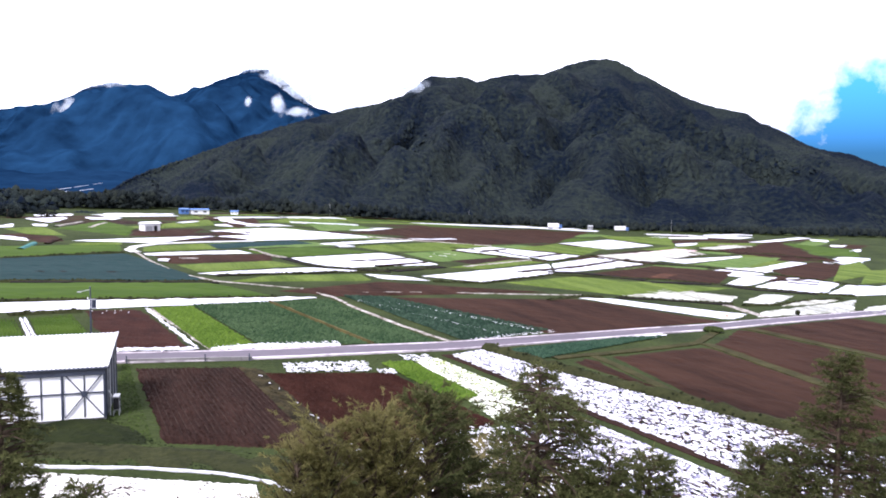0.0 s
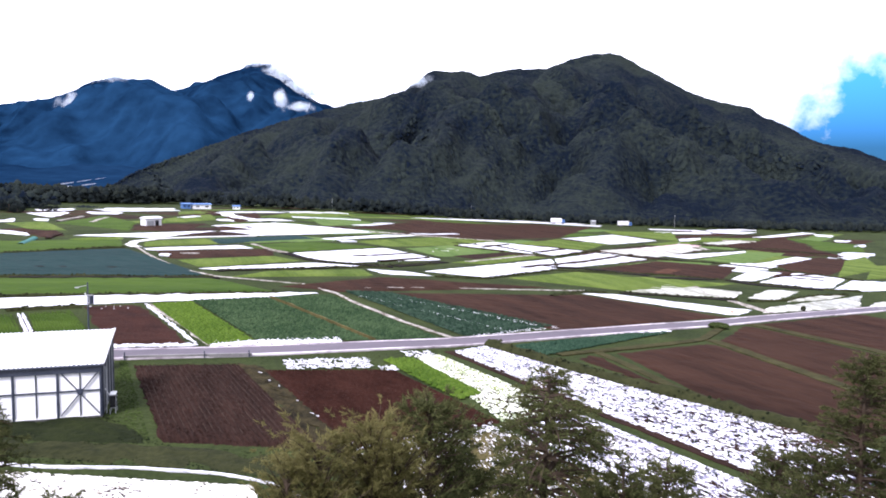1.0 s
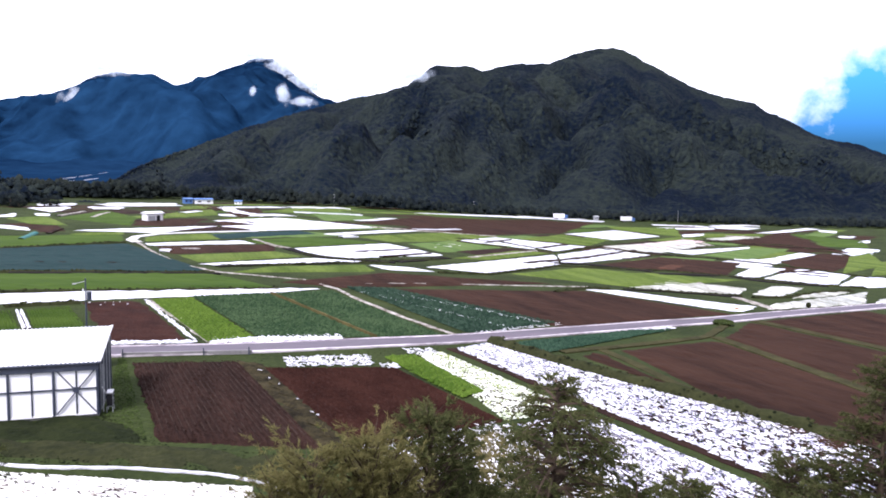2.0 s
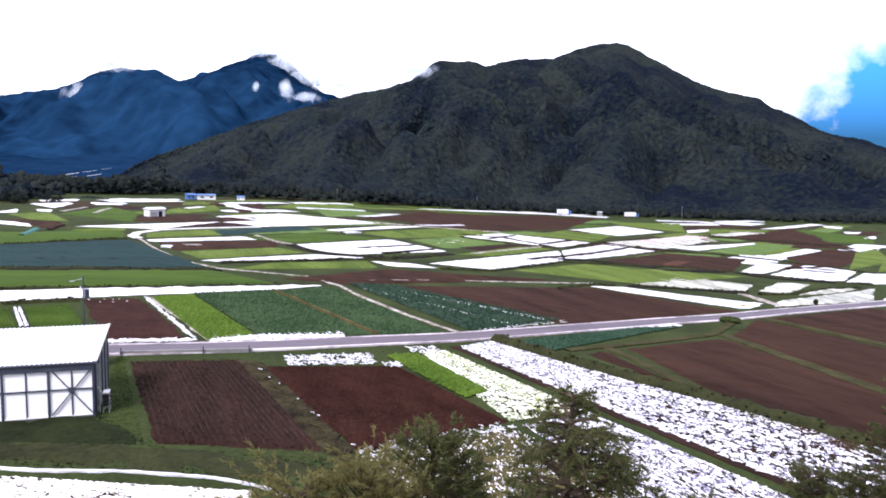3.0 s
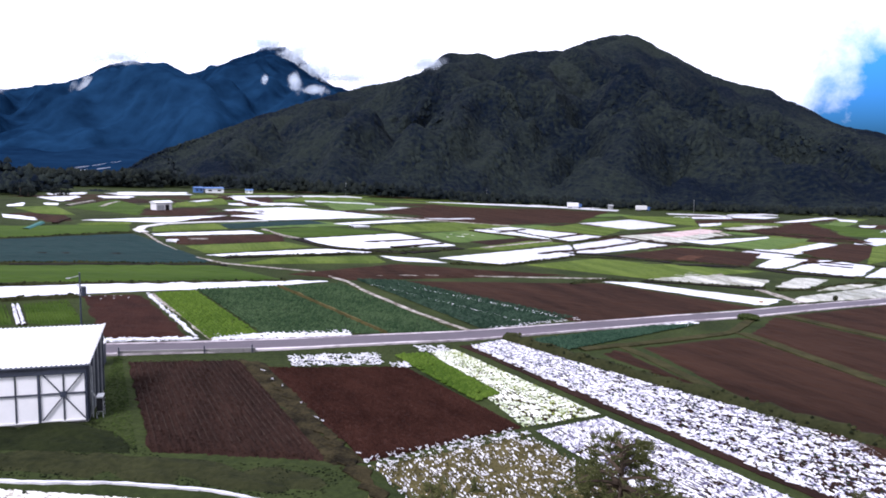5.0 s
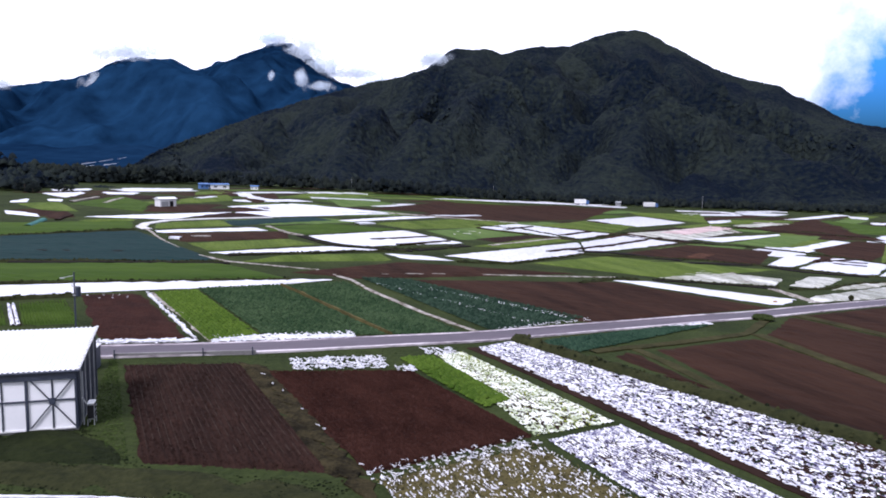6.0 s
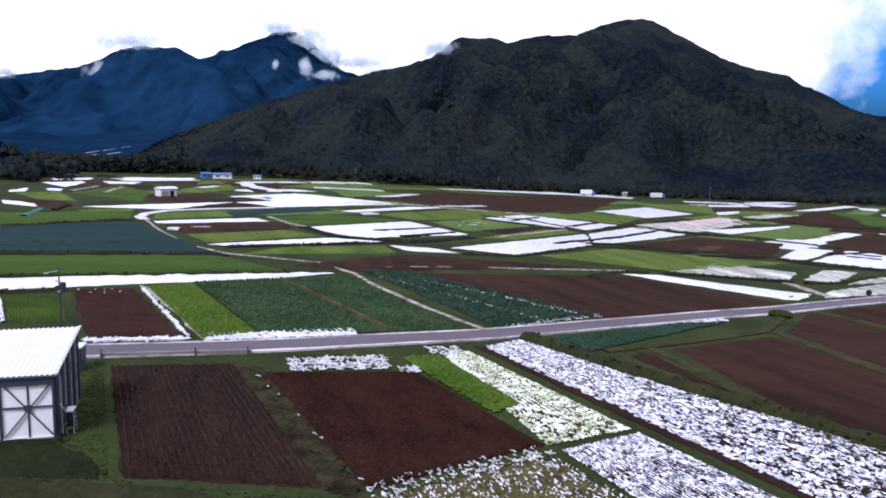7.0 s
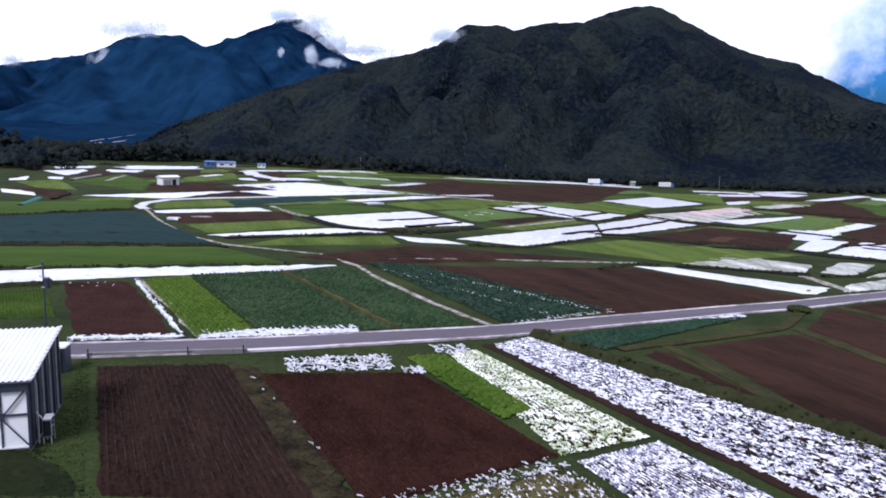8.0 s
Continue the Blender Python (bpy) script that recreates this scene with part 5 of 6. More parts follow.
def utility_pole():
    """A power pole with a cross arm, a transformer can and a lamp arm."""
    ob = tagged(new("utility_pole"), "dark utility pole with transformer and short lamp arm", "utility pole")
    ob.matrix_world = pose(-34.4, 72.2, float(ground_z(-34.4)), 0, 0, 0)
    part("pole", tube_bm((0, 0, -0.2), (0, 0, 7.0), 0.085, 0.06, 10), STEEL_BLUE, ob)
    part("transformer", tube_bm((0.38, -0.1, 4.9), (0.38, -0.1, 5.7), 0.22, sides=14), STEEL_BLUE, ob, "dark round transformer can")
    part("bracket", box_bm(0.7, 0.08, 0.08, (0.2, -0.05, 5.75), 0.01), GREY_METAL, ob)
    part("bracket", box_bm(0.6, 0.08, 0.08, (0.15, -0.05, 4.95), 0.01), GREY_METAL, ob)
    part("insulator", tube_bm((-0.25, 0, 5.75), (-0.25, 0, 5.95), 0.06), WHITE_PAINT, ob)
    part("lamp_arm", tube_bm((0, 0, 6.7), (-0.9, -0.1, 6.5), 0.03), GREY_METAL, ob)
    part("lamp_head", box_bm(0.4, 0.16, 0.1, (-1.0, -0.12, 6.46), 0.03), GREY_METAL, ob)
    return ob


utility_pole()


# ---- roadside wall ----
def roadside_wall():
    """Low concrete kerb wall between the road and the ploughed field, with small posts."""
    p, q = Vector((-30.6, 70.9, 0)), Vector((-19.5, 75.9, 0))
    ob = tagged(new("roadside_wall"), "low grey concrete wall along the road edge", "wall", kind="structure")
    n = 11
    for k in range(n):
        a, b = p.lerp(q, k / n), p.lerp(q, (k + 0.985) / n)
        m = (a + b) / 2
        turn = Matrix.Rotation(math.atan2(b.y - a.y, b.x - a.x), 4, "Z") @ Matrix.Rotation(math.atan(0.066), 4, "Y")
        part("block", box_bm((b - a).length, 0.25, 0.55, (m.x, m.y, float(ground_z(m.x)) + 0.1), 0.02, turn=turn), CONCRETE, ob)
    for f in (0.02, 0.62, 0.98):
        a = p.lerp(q, f)
        g = float(ground_z(a.x))
        part("post", tube_bm((a.x, a.y - 0.25, g - 0.1), (a.x, a.y - 0.25, g + 0.75), 0.06), STEEL_BLUE, ob)
    return ob


roadside_wall()


# ---- far buildings ----
def far_shed(name, x, y, turn, w, d, h, label, wall=None, roof=None, door=False, pitch=0.5):
    ob = tagged(new(name), label, "shed")
    ob.matrix_world = pose(x, y, float(ground_z(x)) - 0.1, 0, 0, turn)
    body = part("body", box_bm(w, d, h, (0, 0, h / 2), 0.03), wall or WHITE_PAINT, ob)
    bm = bmesh.new()
    o = 0.3
    rows = [[bm.verts.new((sx * (w / 2 + o), sy, z)) for sy, z in ((-d / 2 - o, h), (0, h + pitch), (d / 2 + o, h), (d / 2 + o, h - 0.12), (-d / 2 - o, h - 0.12))] for sx in (-1, 1)]
    for k in range(5):
        bm.faces.new((rows[0][k], rows[1][k], rows[1][(k + 1) % 5], rows[0][(k + 1) % 5]))
    bm.faces.new(rows[0][::-1]), bm.faces.new(rows[1])
    bmesh.ops.recalc_face_normals(bm, faces=bm.faces)
    part("roof", bm, roof or ROOF_WHITE, ob)
    if door:
        part("doorway", box_bm(w * 0.22, 0.1, h * 0.7, (w * 0.2, -d / 2 - 0.02, h * 0.36), 0.0), DARK, body, "dark open doorway")
        part("shutter", box_bm(w * 0.42, 0.08, h * 0.6, (-w * 0.22, -d / 2 - 0.02, h * 0.36), 0.0), GREY_METAL, body)
    else:
        for k in (-1, 1):
            part("window", box_bm(w * 0.18, 0.06, h * 0.3, (k * w * 0.25, -d / 2 - 0.01, h * 0.55), 0.0), DARK, body)
    return ob


far_shed("field_shed", -91.0, 235.0, 50, 5.2, 3.4, 2.5, "small white shed with dark open doorway in the fields", door=True)
far_shed("farm_building", -117.0, 366.0, 30, 8.6, 6.0, 2.3, "long blue and white farm building by the wood", wall=SHEET, roof=BLUE_PAINT)
far_shed("farm_building", -123.2, 362.3, 30, 3.8, 5.0, 2.4, "blue painted farm building by the wood", wall=BLUE_PAINT, roof=BLUE_PAINT)
far_shed("farm_building", -101.5, 373.0, 10, 3.4, 3.6, 1.7, "small blue-roofed hut by the wood", wall=SHEET, roof=BLUE_PAINT)
far_shed("white_shed", 99.0, 474.0, 8, 2.6, 2.6, 2.4, "tiny grey hut at the forest edge", wall=GREY_METAL, roof=GREY_METAL)


def truck(x, y, turn, label):
    """A box lorry on the road along the wood."""
    ob = tagged(new("truck"), label, "truck", "lorries on the forest road")
    ob.matrix_world = pose(x, y, float(ground_z(x)) + 0.1, 0, 0, turn)
    part("cargo_box", box_bm(6.6, 2.4, 2.5, (-0.9, 0, 2.15), 0.06), WHITE_PAINT, ob, "white box body")
    cab = part("cab", box_bm(1.9, 2.3, 2.1, (3.5, 0, 1.6), 0.25), BLUE_PAINT, ob, "blue cab")
    part("windscreen", box_bm(0.06, 1.9, 0.8, (4.44, 0, 1.95), 0.02), DARK, cab)
    for sy in (-1, 1):
        part("side_window", box_bm(0.8, 0.05, 0.65, (3.6, sy * 1.14, 1.95), 0.02), DARK, cab)
    part("chassis", box_bm(8.2, 0.9, 0.3, (0, 0, 0.75), 0.03), DARK, ob)
    for px in (-3.2, -2.2, 3.4):
        for sy in (-1, 1):
            wheel = part("wheel", tube_bm((px, sy * 0.8, 0.48), (px, sy * 1.15, 0.48), 0.48, sides=14), DARK, ob)
            part("hub", tube_bm((px, sy * 1.14, 0.48), (px, sy * 1.17, 0.48), 0.2, sides=10), GREY_METAL, wheel)
    return ob


truck(74.3, 462.0, 8, "white box lorry with blue cab on the forest road")
truck(116.2, 462.0, 8, "white box lorry with blue cab on the forest road")


def field_pole(x, y, h, label="thin dark pole standing in the fields"):
    ob = tagged(new("field_pole"), label, "pole", "thin poles across the plain")
    ob.matrix_world = pose(x, y, float(ground_z(x)) - 0.1)
    part("shaft", tube_bm((0, 0, 0), (0, 0, h), 0.08, 0.05, 8), GREY_METAL, ob)
    part("cross_arm", box_bm(0.9, 0.08, 0.08, (0, 0, h - 0.4), 0.01), GREY_METAL, ob)
    return ob


for far_x, far_y, far_h in ((85.0, 262.0, 5.0), (20.0, 455.0, 8.0), (-58.0, 404.0, 7.0), (150.0, 470.0, 8.0)):
    field_pole(far_x, far_y, far_h)


# ---- small things ----
def round_bush(name, x, y, r, h, mat, label, seed, n=420):
    rng = np.random.default_rng(seed)
    ob = tagged(new(name), label, "bush")
    ob.matrix_world = pose(x, y, float(ground_z(x)))
    d = rng.normal(size=(n, 3))
    d /= np.linalg.norm(d, axis=1)[:, None]
    p = d * np.array([r, r, h * 0.55]) * rng.uniform(0.45, 1.0, (n, 1)) ** 0.5 + np.array([0, 0, h * 0.5])
    part("stem", tube_bm((0, 0, -0.1), (0, 0, h * 0.6), r * 0.1, r * 0.04), BARK, ob)
    scatter("leaves", p, np.array(CROWN) * np.array([0.13, 0.13, 0.1]) * (r ** 0.5), CROWN_F, mat, ob, rng, (0.5, 1.5))
    return ob


for bx, by, br, bh, bs in ((-166, 288, 4.5, 5.0, 41), (-155, 296, 4.0, 3.6, 43), (-160, 283, 3.0, 3.0, 44)):
    round_bush("field_bush", bx, by, br, bh, EDGE_TREES, "large dark bush at the wooded hill's foot", bs, 500)
round_bush("roadside_bush", 44.5, 117.5, 1.7, 0.6, GRASS, "low spreading shrub at the roadside", 2)
round_bush("roadside_bush", 70.5, 142.5, 0.45, 0.9, GRASS_DARK, "small dark upright shrub beyond the road", 3)


def net_tunnel():
    """A low tunnel of teal netting over hoops."""
    ob = tagged(new("net_tunnel"), "low tunnel of teal netting at a field edge", "net tunnel")
    a, b = Vector((-90.4, 160.5, 0)), Vector((-95.8, 176.0, 0))
    n, bm, rows = 12, bmesh.new(), []
    side = (b - a).normalized().cross(Vector((0, 0, 1)))
    for k in range(n + 1):
        c = a.lerp(b, k / n)
        g = float(ground_z(c.x))
        rows.append([bm.verts.new((c.x + side.x * math.cos(f) * 0.8, c.y + side.y * math.cos(f) * 0.8, g + 0.5 * math.sin(f) * (1 + 0.08 * math.sin(k * 2.3)))) for f in [math.pi * j / 8 for j in range(9)]])
    for k in range(n):
        for j in range(8):
            bm.faces.new((rows[k][j], rows[k][j + 1], rows[k + 1][j + 1], rows[k + 1][j]))
    part("netting", bm, NET, ob, smooth=True)
    return ob


net_tunnel()


def crate():
    ob = tagged(new("crate"), "small faded orange plastic crate at a film field's end", "crate")
    ob.matrix_world = pose(53.5, 134.6, float(ground_z(53.5)), 0, 0, 30)
    bm = box_bm(0.6, 0.42, 0.05, (0, 0, 0.03), 0.01)
    part("base", bm, ORANGE, ob)
    for x, y, sx, sy in ((0.28, 0, 0.04, 0.42), (-0.28, 0, 0.04, 0.42), (0, 0.19, 0.6, 0.04), (0, -0.19, 0.6, 0.04)):
        part("side", box_bm(sx, sy, 0.26, (x, y, 0.16), 0.01), ORANGE, ob)
    return ob


crate()

# ---- trees ----
def tree(name, x, y, top, spread, seed, mat, label, whorls=46, per=6, droop=0.35, power=0.75, spray=0.17, dense=9, start=0.30, lift=0.35, thin=0.016, lean=(0.0, 0.0), base=None):
    """A tall tree: tapered trunk, limbs all round it, twigs on the limbs and needle sprays on the twigs."""
    rng = np.random.default_rng(seed)
    g = float(ground_z(x)) if base is None else base
    H = top - g
    ob = tagged(new(name), label, "tree", "row of trees below the camera's way")
    ob.matrix_world = pose(x, y, g)
    # trunk in bent sections
    n = 14
    zs = np.linspace(-0.3, H * 0.985, n)
    cx, cy = np.cumsum(rng.normal(0, 0.03, n)) + lean[0] * (zs / H) ** 2, np.cumsum(rng.normal(0, 0.03, n)) + lean[1] * (zs / H) ** 2
    rad = 0.22 * (1 - np.clip(zs / H, 0, 1)) ** 0.8 + 0.012
    ang = np.linspace(0, 2 * np.pi, 9)[:-1]
    ring = np.stack([cx[:, None] + rad[:, None] * np.cos(ang), cy[:, None] + rad[:, None] * np.sin(ang), np.repeat(zs[:, None], 8, 1)], -1)
    i = np.arange(n * 8).reshape(n, 8)
    j = np.roll(i, -1, axis=1)
    mesh_object("trunk", ring.reshape(-1, 3), np.stack([i[:-1], j[:-1], j[1:], i[1:]], -1).reshape(-1, 4), BARK, ob, smooth=True)
    # limbs
    nb = whorls * per
    f = start + (1 - start) * (np.arange(nb) / nb) ** 0.6 * 0.985 + rng.normal(0, 0.006, nb)
    f = np.clip(f, start, 0.992)
    az = rng.uniform(0, 2 * np.pi, nb)
    lobes = 1 + 0.28 * np.sin(az * 2 + seed) + 0.18 * np.sin(f * 23 + az)
    length = spread * np.clip((1 - f) / (1 - start), 0, 1) ** power * rng.uniform(0.55, 1.15, nb) * lobes + 0.12
    up = lift * (0.4 + f) * rng.uniform(0.5, 1.3, nb)
    ox, oy = np.interp(f * H, zs, cx), np.interp(f * H, zs, cy)

    def on_limb(k, s):
        r = length[k] * s
        return np.stack([ox[k] + np.cos(az[k]) * r, oy[k] + np.sin(az[k]) * r, f[k] * H + up[k] * r - droop * length[k] * s * s * 0.6], -1)

    sv = np.linspace(0, 1, 5)
    k = np.repeat(np.arange(nb), 5)
    mid = on_limb(k, np.tile(sv, nb)).reshape(nb, 5, 3)
    thick = (0.010 + 0.022 * length)[:, None] * (1 - 0.85 * sv)[None]
    side = np.stack([-np.sin(az), np.cos(az), np.zeros(nb)], -1)[:, None]
    upv = np.array([0, 0, 1.0])[None, None]
    tri = np.stack([mid + side * thick[..., None], mid - side * thick[..., None] * 0.6 + upv * thick[..., None], mid - side * thick[..., None] * 0.6 - upv * thick[..., None]], 2)
    i = np.arange(nb * 15).reshape(nb, 5, 3)
    j = np.roll(i, -1, axis=2)
    limbs = mesh_object("branchwork", tri.reshape(-1, 3), np.stack([i[:, :-1], j[:, :-1], j[:, 1:], i[:, 1:]], -1).reshape(-1, 4), BARK, ob)
    tagged(limbs, kind="stuff")
    # twigs and sprays
    twigs = np.maximum(5, (length * 7.5)).astype(int)
    k = np.repeat(np.arange(nb), twigs)
    s = rng.uniform(0.18, 1.0, len(k)) ** 0.8
    p0 = on_limb(k, s)
    ta = az[k] + rng.choice([-1, 1], len(k)) * rng.uniform(0.3, 1.2, len(k))
    tl = (0.16 + 0.30 * length[k] * (1.1 - s)) * rng.uniform(0.6, 1.3, len(k))
    tz = rng.normal(-0.05, 0.3, len(k)) + lift * 0.5
    td = np.stack([np.cos(ta), np.sin(ta), tz], -1)
    q = np.repeat(np.arange(len(k)), dense)
    e = rng.uniform(0, 1, len(q))
    at = p0[q] + td[q] * (tl[q] * e)[:, None]
    at[:, 2] -= droop * tl[q] * e * e * 0.5
    d = td[q] + rng.normal(0, 0.55, (len(q), 3))
    d /= np.linalg.norm(d, axis=1)[:, None]
    o = np.cross(d, rng.normal(size=(len(q), 3)))
    o /= np.linalg.norm(o, axis=1)[:, None] + 1e-6
    ln = (spray * rng.uniform(0.5, 1.3, len(q)))[:, None]
    wd = (1.15 * thin * rng.uniform(0.7, 1.5, len(q)))[:, None]
    blade = np.stack([at + o * wd, at + d * ln, at - o * wd + d * ln * 0.25], 1)
    i = np.arange(len(q) * 3).reshape(-1, 3)
    crown = mesh_object("crown", blade.reshape(-1, 3), i, mat, ob)
    tagged(crown, kind="stuff")
    return ob


tree("spruce_tree", 1.72, 17.1, 15.25, 4.2, 11, NEEDLES, "dark spruce with irregular drooping limbs", whorls=48, droop=0.5, power=0.56, lift=0.25, thin=0.0095, dense=24, spray=0.12)
tree("larch_tree", -0.80, 15.2, 15.0, 2.1, 12, NEEDLES, "dark bushy larch beside paler trees", droop=0.1, power=0.48, lift=0.7, thin=0.0095, dense=24, spray=0.12)
PALE_LARCH = dict(droop=0.05, power=0.50, lift=1.0, thin=0.0055, dense=34, spray=0.10)
tree("larch_tree", -1.95, 13.9, 14.85, 1.8, 13, WILLOW, "pale olive larch with fine upright twigs", **PALE_LARCH)
tree("larch_tree", -2.75, 13.8, 14.7, 1.8, 14, WILLOW, "pale olive larch with fine upright twigs", **PALE_LARCH)
tree("larch_tree", -1.50, 14.2, 14.5, 1.6, 24, WILLOW, "pale olive larch with fine upright twigs", **PALE_LARCH)
tree("larch_tree", -3.35, 13.6, 14.3, 1.6, 25, WILLOW, "pale olive larch with fine upright twigs", **PALE_LARCH)
tree("spruce_tree", 12.1, 22.4, 14.5, 2.1, 15, NEEDLES, "tall dark conifer with dense rounded tiers", droop=0.35, power=0.58, lift=0.3, per=7, thin=0.0095, dense=24, spray=0.12)
tree("spruce_tree", 10.9, 22.8, 11.3, 1.7, 16, NEEDLES, "dark bushy conifer beside a taller one", droop=0.3, power=0.42, lift=0.4, thin=0.0095, dense=24, spray=0.12)
tree("spruce_tree", 13.4, 22.4, 11.6, 2.2, 17, NEEDLES, "dark bushy conifer beside a taller one", droop=0.3, power=0.5, lift=0.4, thin=0.0095, dense=24, spray=0.12)
tree("broadleaf_tree", 11.7, 27.0, 9.7, 1.7, 23, NEEDLES, "small dark rounded tree beyond the conifers", droop=0.2, power=0.36, lift=0.5, thin=0.0095, dense=24, spray=0.12)
tree("broadleaf_tree", 3.15, 16.1, 13.25, 1.3, 18, NEEDLES, "low dark rounded tree top", droop=0.2, power=0.4, lift=0.5, thin=0.0095, dense=24, spray=0.12)
tree("broadleaf_tree", 4.35, 16.6, 13.3, 1.3, 19, NEEDLES, "low dark rounded tree top", droop=0.2, power=0.4, lift=0.5, thin=0.0095, dense=24, spray=0.12)
tree("spruce_tree", -10.3, 16.2, 15.3, 2.0, 20, NEEDLES, "dark spruce with drooping limbs", droop=0.5, power=0.6, lift=0.2, thin=0.0095, dense=24, spray=0.12)
tree("broadleaf_tree", -8.3, 15.6, 12.7, 1.3, 21, NEEDLES, "low dark tree with loose branches", droop=0.3, power=0.45, lift=0.4, thin=0.0095, dense=24, spray=0.12)
tree("broadleaf_tree", -9.9, 15.4, 13.6, 1.4, 26, NEEDLES, "low dark tree with loose branches", droop=0.3, power=0.45, lift=0.4, thin=0.0095, dense=24, spray=0.12)
tree("broadleaf_tree", 2.7, 16.3, 12.9, 1.1, 27, NEEDLES, "low dark tree between taller conifers", droop=0.3, power=0.45, lift=0.4, thin=0.0095, dense=20, spray=0.12)
tree("broadleaf_tree", -0.05, 16.4, 13.4, 1.3, 22, NEEDLES, "low dark tree between taller conifers", droop=0.3, power=0.45, lift=0.4, thin=0.0095, dense=24, spray=0.12)


# ---- trees along the foot of the mountain ----
def wood_edge(count, x0, x1, seed):
    rng = np.random.default_rng(seed)
    xs = rng.uniform(x0, x1, count)
    ys = np.interp(xs, RIDGE["ridge_x"], RIDGE["foot_y"]) + rng.uniform(-6, 26, count)
    z = ground_z(xs)
    h = rng.uniform(2, 7.5, count) * np.interp(xs, [-330, -60, 90, 420], [1.0, 1.0, 0.55, 0.5])
    pts = []
    for x, y, g, t in zip(xs, ys, z, h):
        m = 6
        a = rng.uniform(0, 6.28, m)
        r = rng.uniform(0, 2.0, m)
        pts.append(np.stack([x + r * np.cos(a), y + r * np.sin(a), g + t * rng.uniform(0.15, 0.85, m)], -1))
    return tagged(scatter("forest_edge", np.concatenate(pts), np.array(CROWN) * np.array([1.7, 1.7, 2.3]), CROWN_F, EDGE_TREES, None, rng, (0.4, 1.15), smooth=True), "line of trees along the foot of the mountain", "forest")


wood_edge(1500, -330, 420, 31)


def tall_wood(count, seed):
    """Tall dark trees at the end of the low hill."""
    rng = np.random.default_rng(seed)
    pts = []
    for _ in range(count):
        x, y = rng.uniform(-262, -172), rng.uniform(292, 345)
        t = np.interp(x + (320 - y) * 0.6, [-260, -222, -205, -196, -170], [20, 17, 11, 7, 4]) * rng.uniform(0.7, 1.1)
        m = 9
        a, r = rng.uniform(0, 6.28, m), rng.uniform(0, 2.4, m)
        pts.append(np.stack([x + r * np.cos(a), y + r * np.sin(a), float(ground_z(x)) + t * rng.uniform(0.1, 0.9, m)], -1))
    return tagged(scatter("forest_edge", np.concatenate(pts), np.array(CROWN) * np.array([1.9, 1.9, 2.2]), CROWN_F, FOREST, None, rng, (0.5, 1.2), smooth=True), "tall dark trees at the end of the low hill", "forest")


tall_wood(260, 33)

# ---- clouds ----
def cloud(x, y, z, sx, sz, seed, depth=None):
    """A torn cloud clinging to a ridge: billowing shells, one behind the other, thinning out to their edges."""
    rng = np.random.default_rng(seed)
    verts, faces = [], []
    for layer in range(3):
        u, v = np.meshgrid(np.linspace(-1, 1, 25), np.linspace(-1, 1, 17))
        r = np.clip(u * u + v * v, 0, 1)
        bulge = -np.sqrt(1 - r) * (0.55 - 0.15 * layer) * (depth or sz)
        puff = value_noise(u * 3 + seed, v * 3 + layer * 7, seed + layer, 3) * 0.03 * sz
        i = len(verts) + np.arange(u.size).reshape(u.shape)
        verts += np.stack([x + u * sx, y + bulge + puff + 3 * layer, z + v * sz + puff], -1).reshape(-1, 3).tolist()
        faces += np.stack([i[:-1, :-1], i[:-1, 1:], i[1:, 1:], i[1:, :-1]], -1).reshape(-1, 4).tolist()
    ob = mesh_object("cloud", verts, faces, CLOUD, smooth=True)
    return tagged(ob, "torn white cloud clinging to the far ridge", "cloud")


for seed, spot in enumerate((
        (-1290, 2880, 420, 190, 46), (-715, 2900, 480, 130, 34), (-590, 2840, 428, 95, 70), (-520, 2830, 372, 120, 46),
        (-400, 2830, 350, 170, 34), (-398, 1900, 226, 26, 38), (-478, 1900, 232, 14, 16), (-350, 1900, 208, 46, 18),
        (-950, 2000, 214, 80, 34), (-1190, 1950, 208, 60, 20), (-40, 1012, 156, 34, 15), (-250, 2400, 268, 120, 26))):
    cloud(*spot, seed + 1)

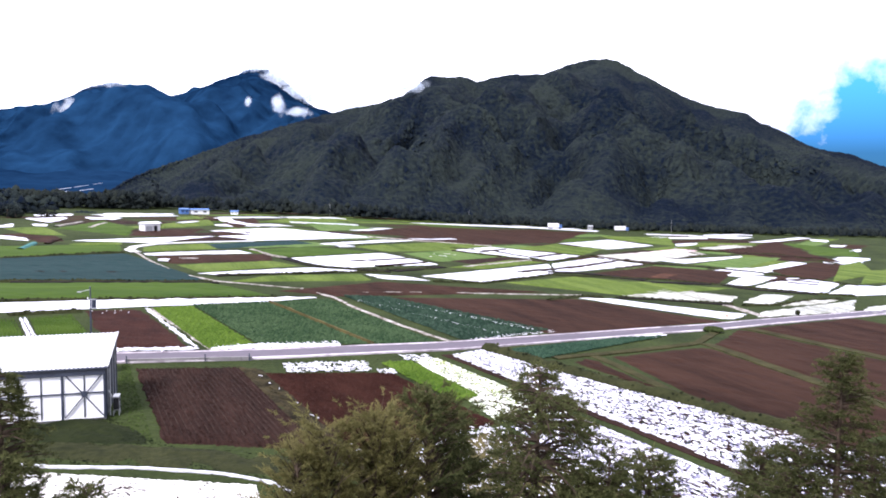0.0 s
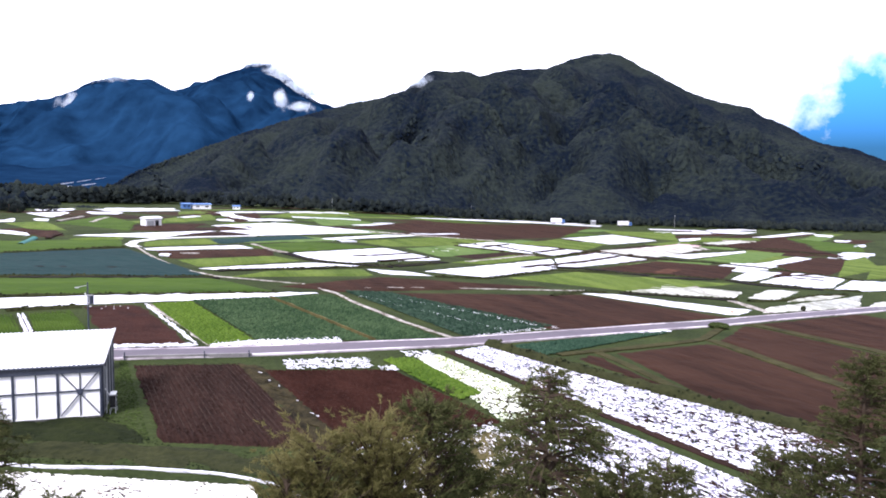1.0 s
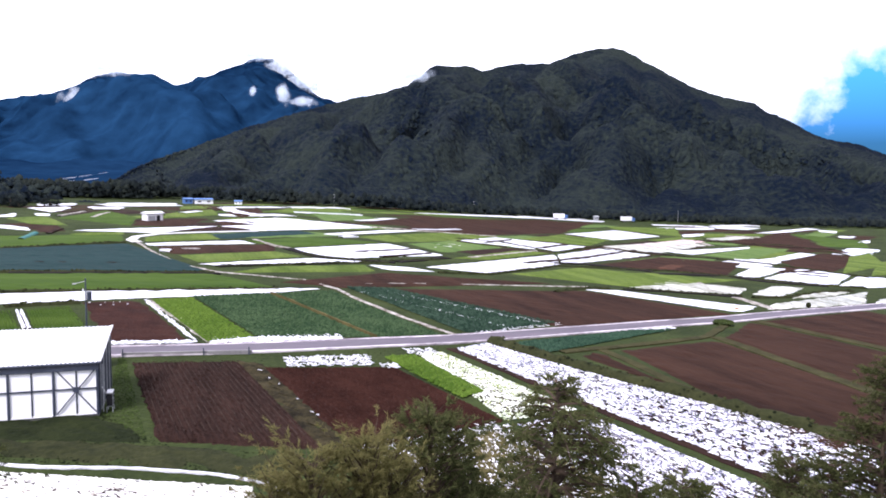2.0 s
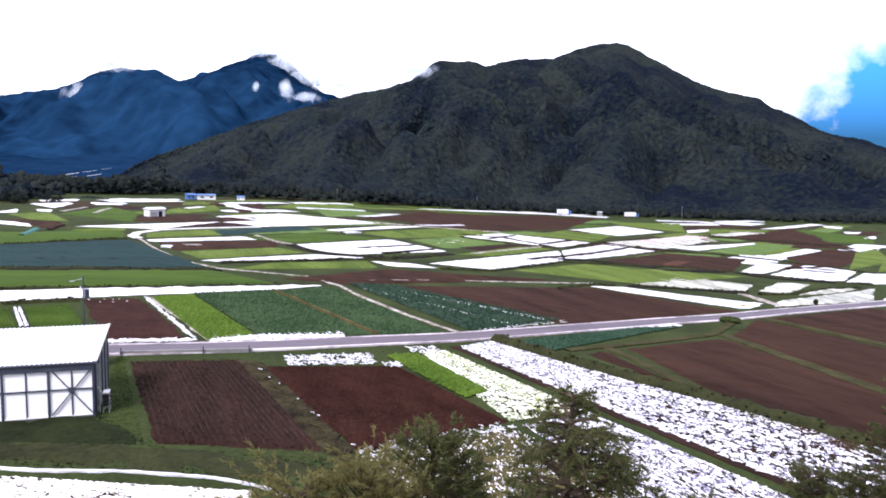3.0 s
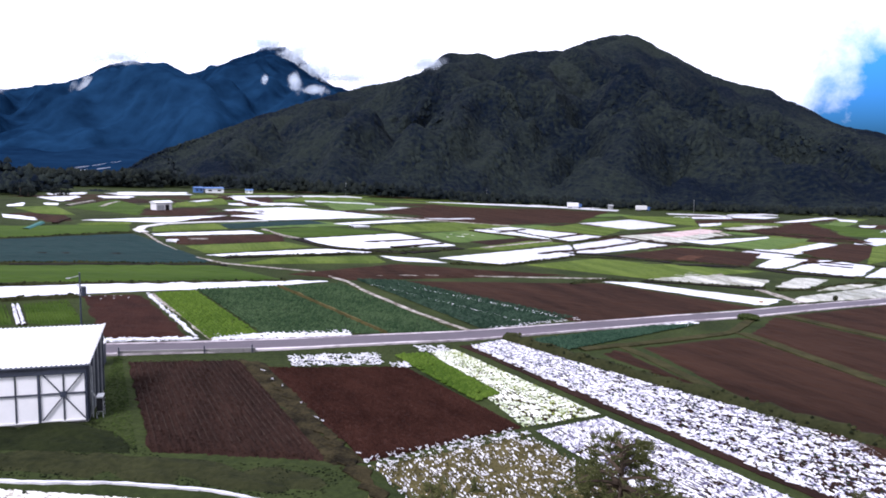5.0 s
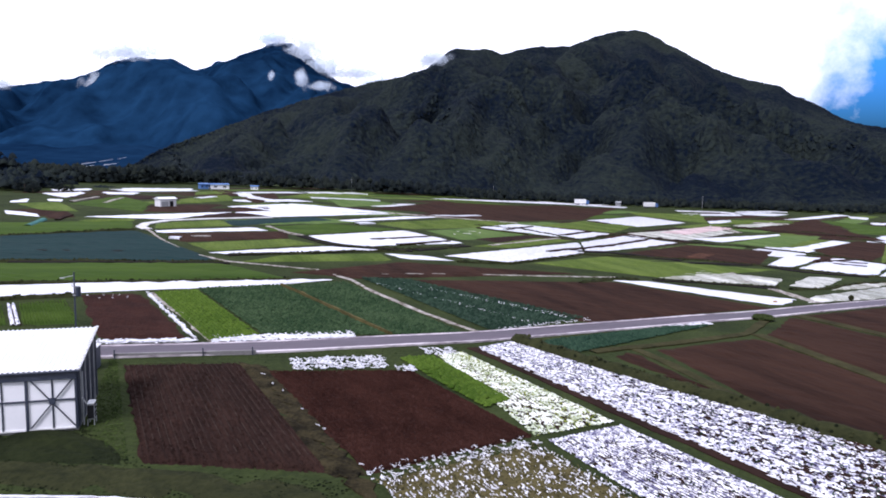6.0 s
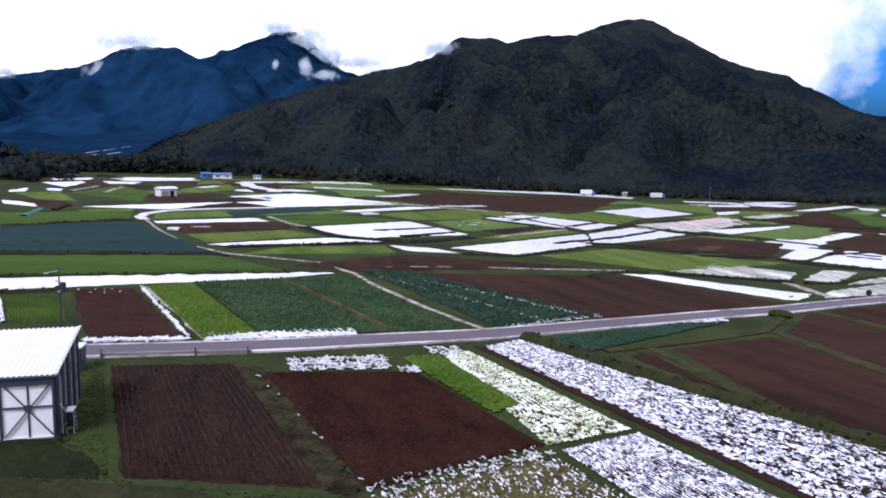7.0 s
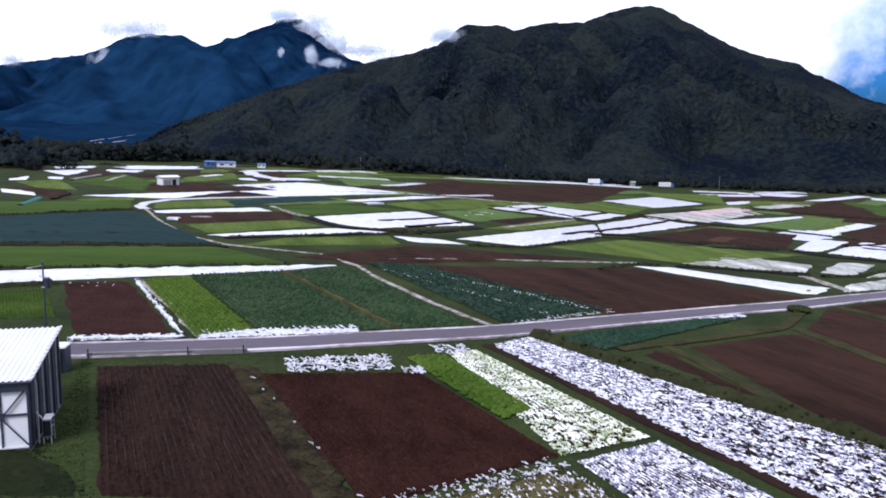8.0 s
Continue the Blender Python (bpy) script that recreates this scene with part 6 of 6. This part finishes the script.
# ---- side valley between the hills ----
slope_x, slope_y = np.meshgrid(np.linspace(-1000, -330, 70), np.linspace(800, 1240, 60))
slope_z = 5 + (slope_y - 880) * 0.1 * np.where(slope_y > 1050, 1 + 0.12 * (slope_y - 1050) / 650 + 0.28 * (slope_y - 1050) / 650 * value_noise(slope_x / 130, slope_y * 0, 78, 3), 1) + np.clip((slope_y - 1040) / 60, 0.15, 1) * 7 * value_noise(slope_x / 55, slope_y / 75, 77, 4)
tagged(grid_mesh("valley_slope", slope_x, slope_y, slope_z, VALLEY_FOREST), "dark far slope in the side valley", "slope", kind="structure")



def valley_wood(count, seed):
    """A low line of trees across the mouth of the side valley."""
    rng = np.random.default_rng(seed)
    x, y = rng.uniform(-330, -158, count), rng.uniform(395, 440, count)
    z = ground_z(x) + rng.uniform(0.0, 1.0, count) * np.interp(x, [-330, -230, -185, -158], [9, 8, 6.5, 9])
    return tagged(scatter("forest_edge", np.stack([x, y, z], -1), np.array(CROWN) * np.array([2.0, 2.0, 2.2]), CROWN_F, EDGE_TREES, None, rng, (0.4, 1.1), smooth=True), "dark low trees across the side valley", "forest", kind="stuff")


valley_wood(2600, 35)


def slope_strip(points, width, lift):
    """Film laid on the far slope: a thin raised sheet along a line of places."""
    verts, faces = [], []
    for sx, sy in points:
        for off, up in ((-0.5, -2.0), (-0.45, lift), (0.45, lift), (0.5, -2.0)):
            verts.append((sx, sy + off * width, 5 + (sy + off * width - 880) * 0.1 + up))
    for k in range(len(points) - 1):
        faces += [(4 * k + j, 4 * k + j + 1, 4 * k + j + 5, 4 * k + j + 4) for j in range(3)]
    return tagged(mesh_object("film_field", verts, faces, FILM), "distant white film field in the side valley", "field", FIELDS)


slope_strip([(-478, 942), (-472, 965)], 4, 0.9)
slope_strip([(-470, 972), (-466, 1000)], 5, 0.9)
slope_strip([(-464, 1012), (-461, 1032)], 4, 0.9)
slope_strip([(-462, 917), (-455, 924)], 4, 0.8)
slope_strip([(-446, 934), (-438, 955)], 4, 0.8)
slope_strip([(-413, 850), (-408, 856)], 4, 0.8)
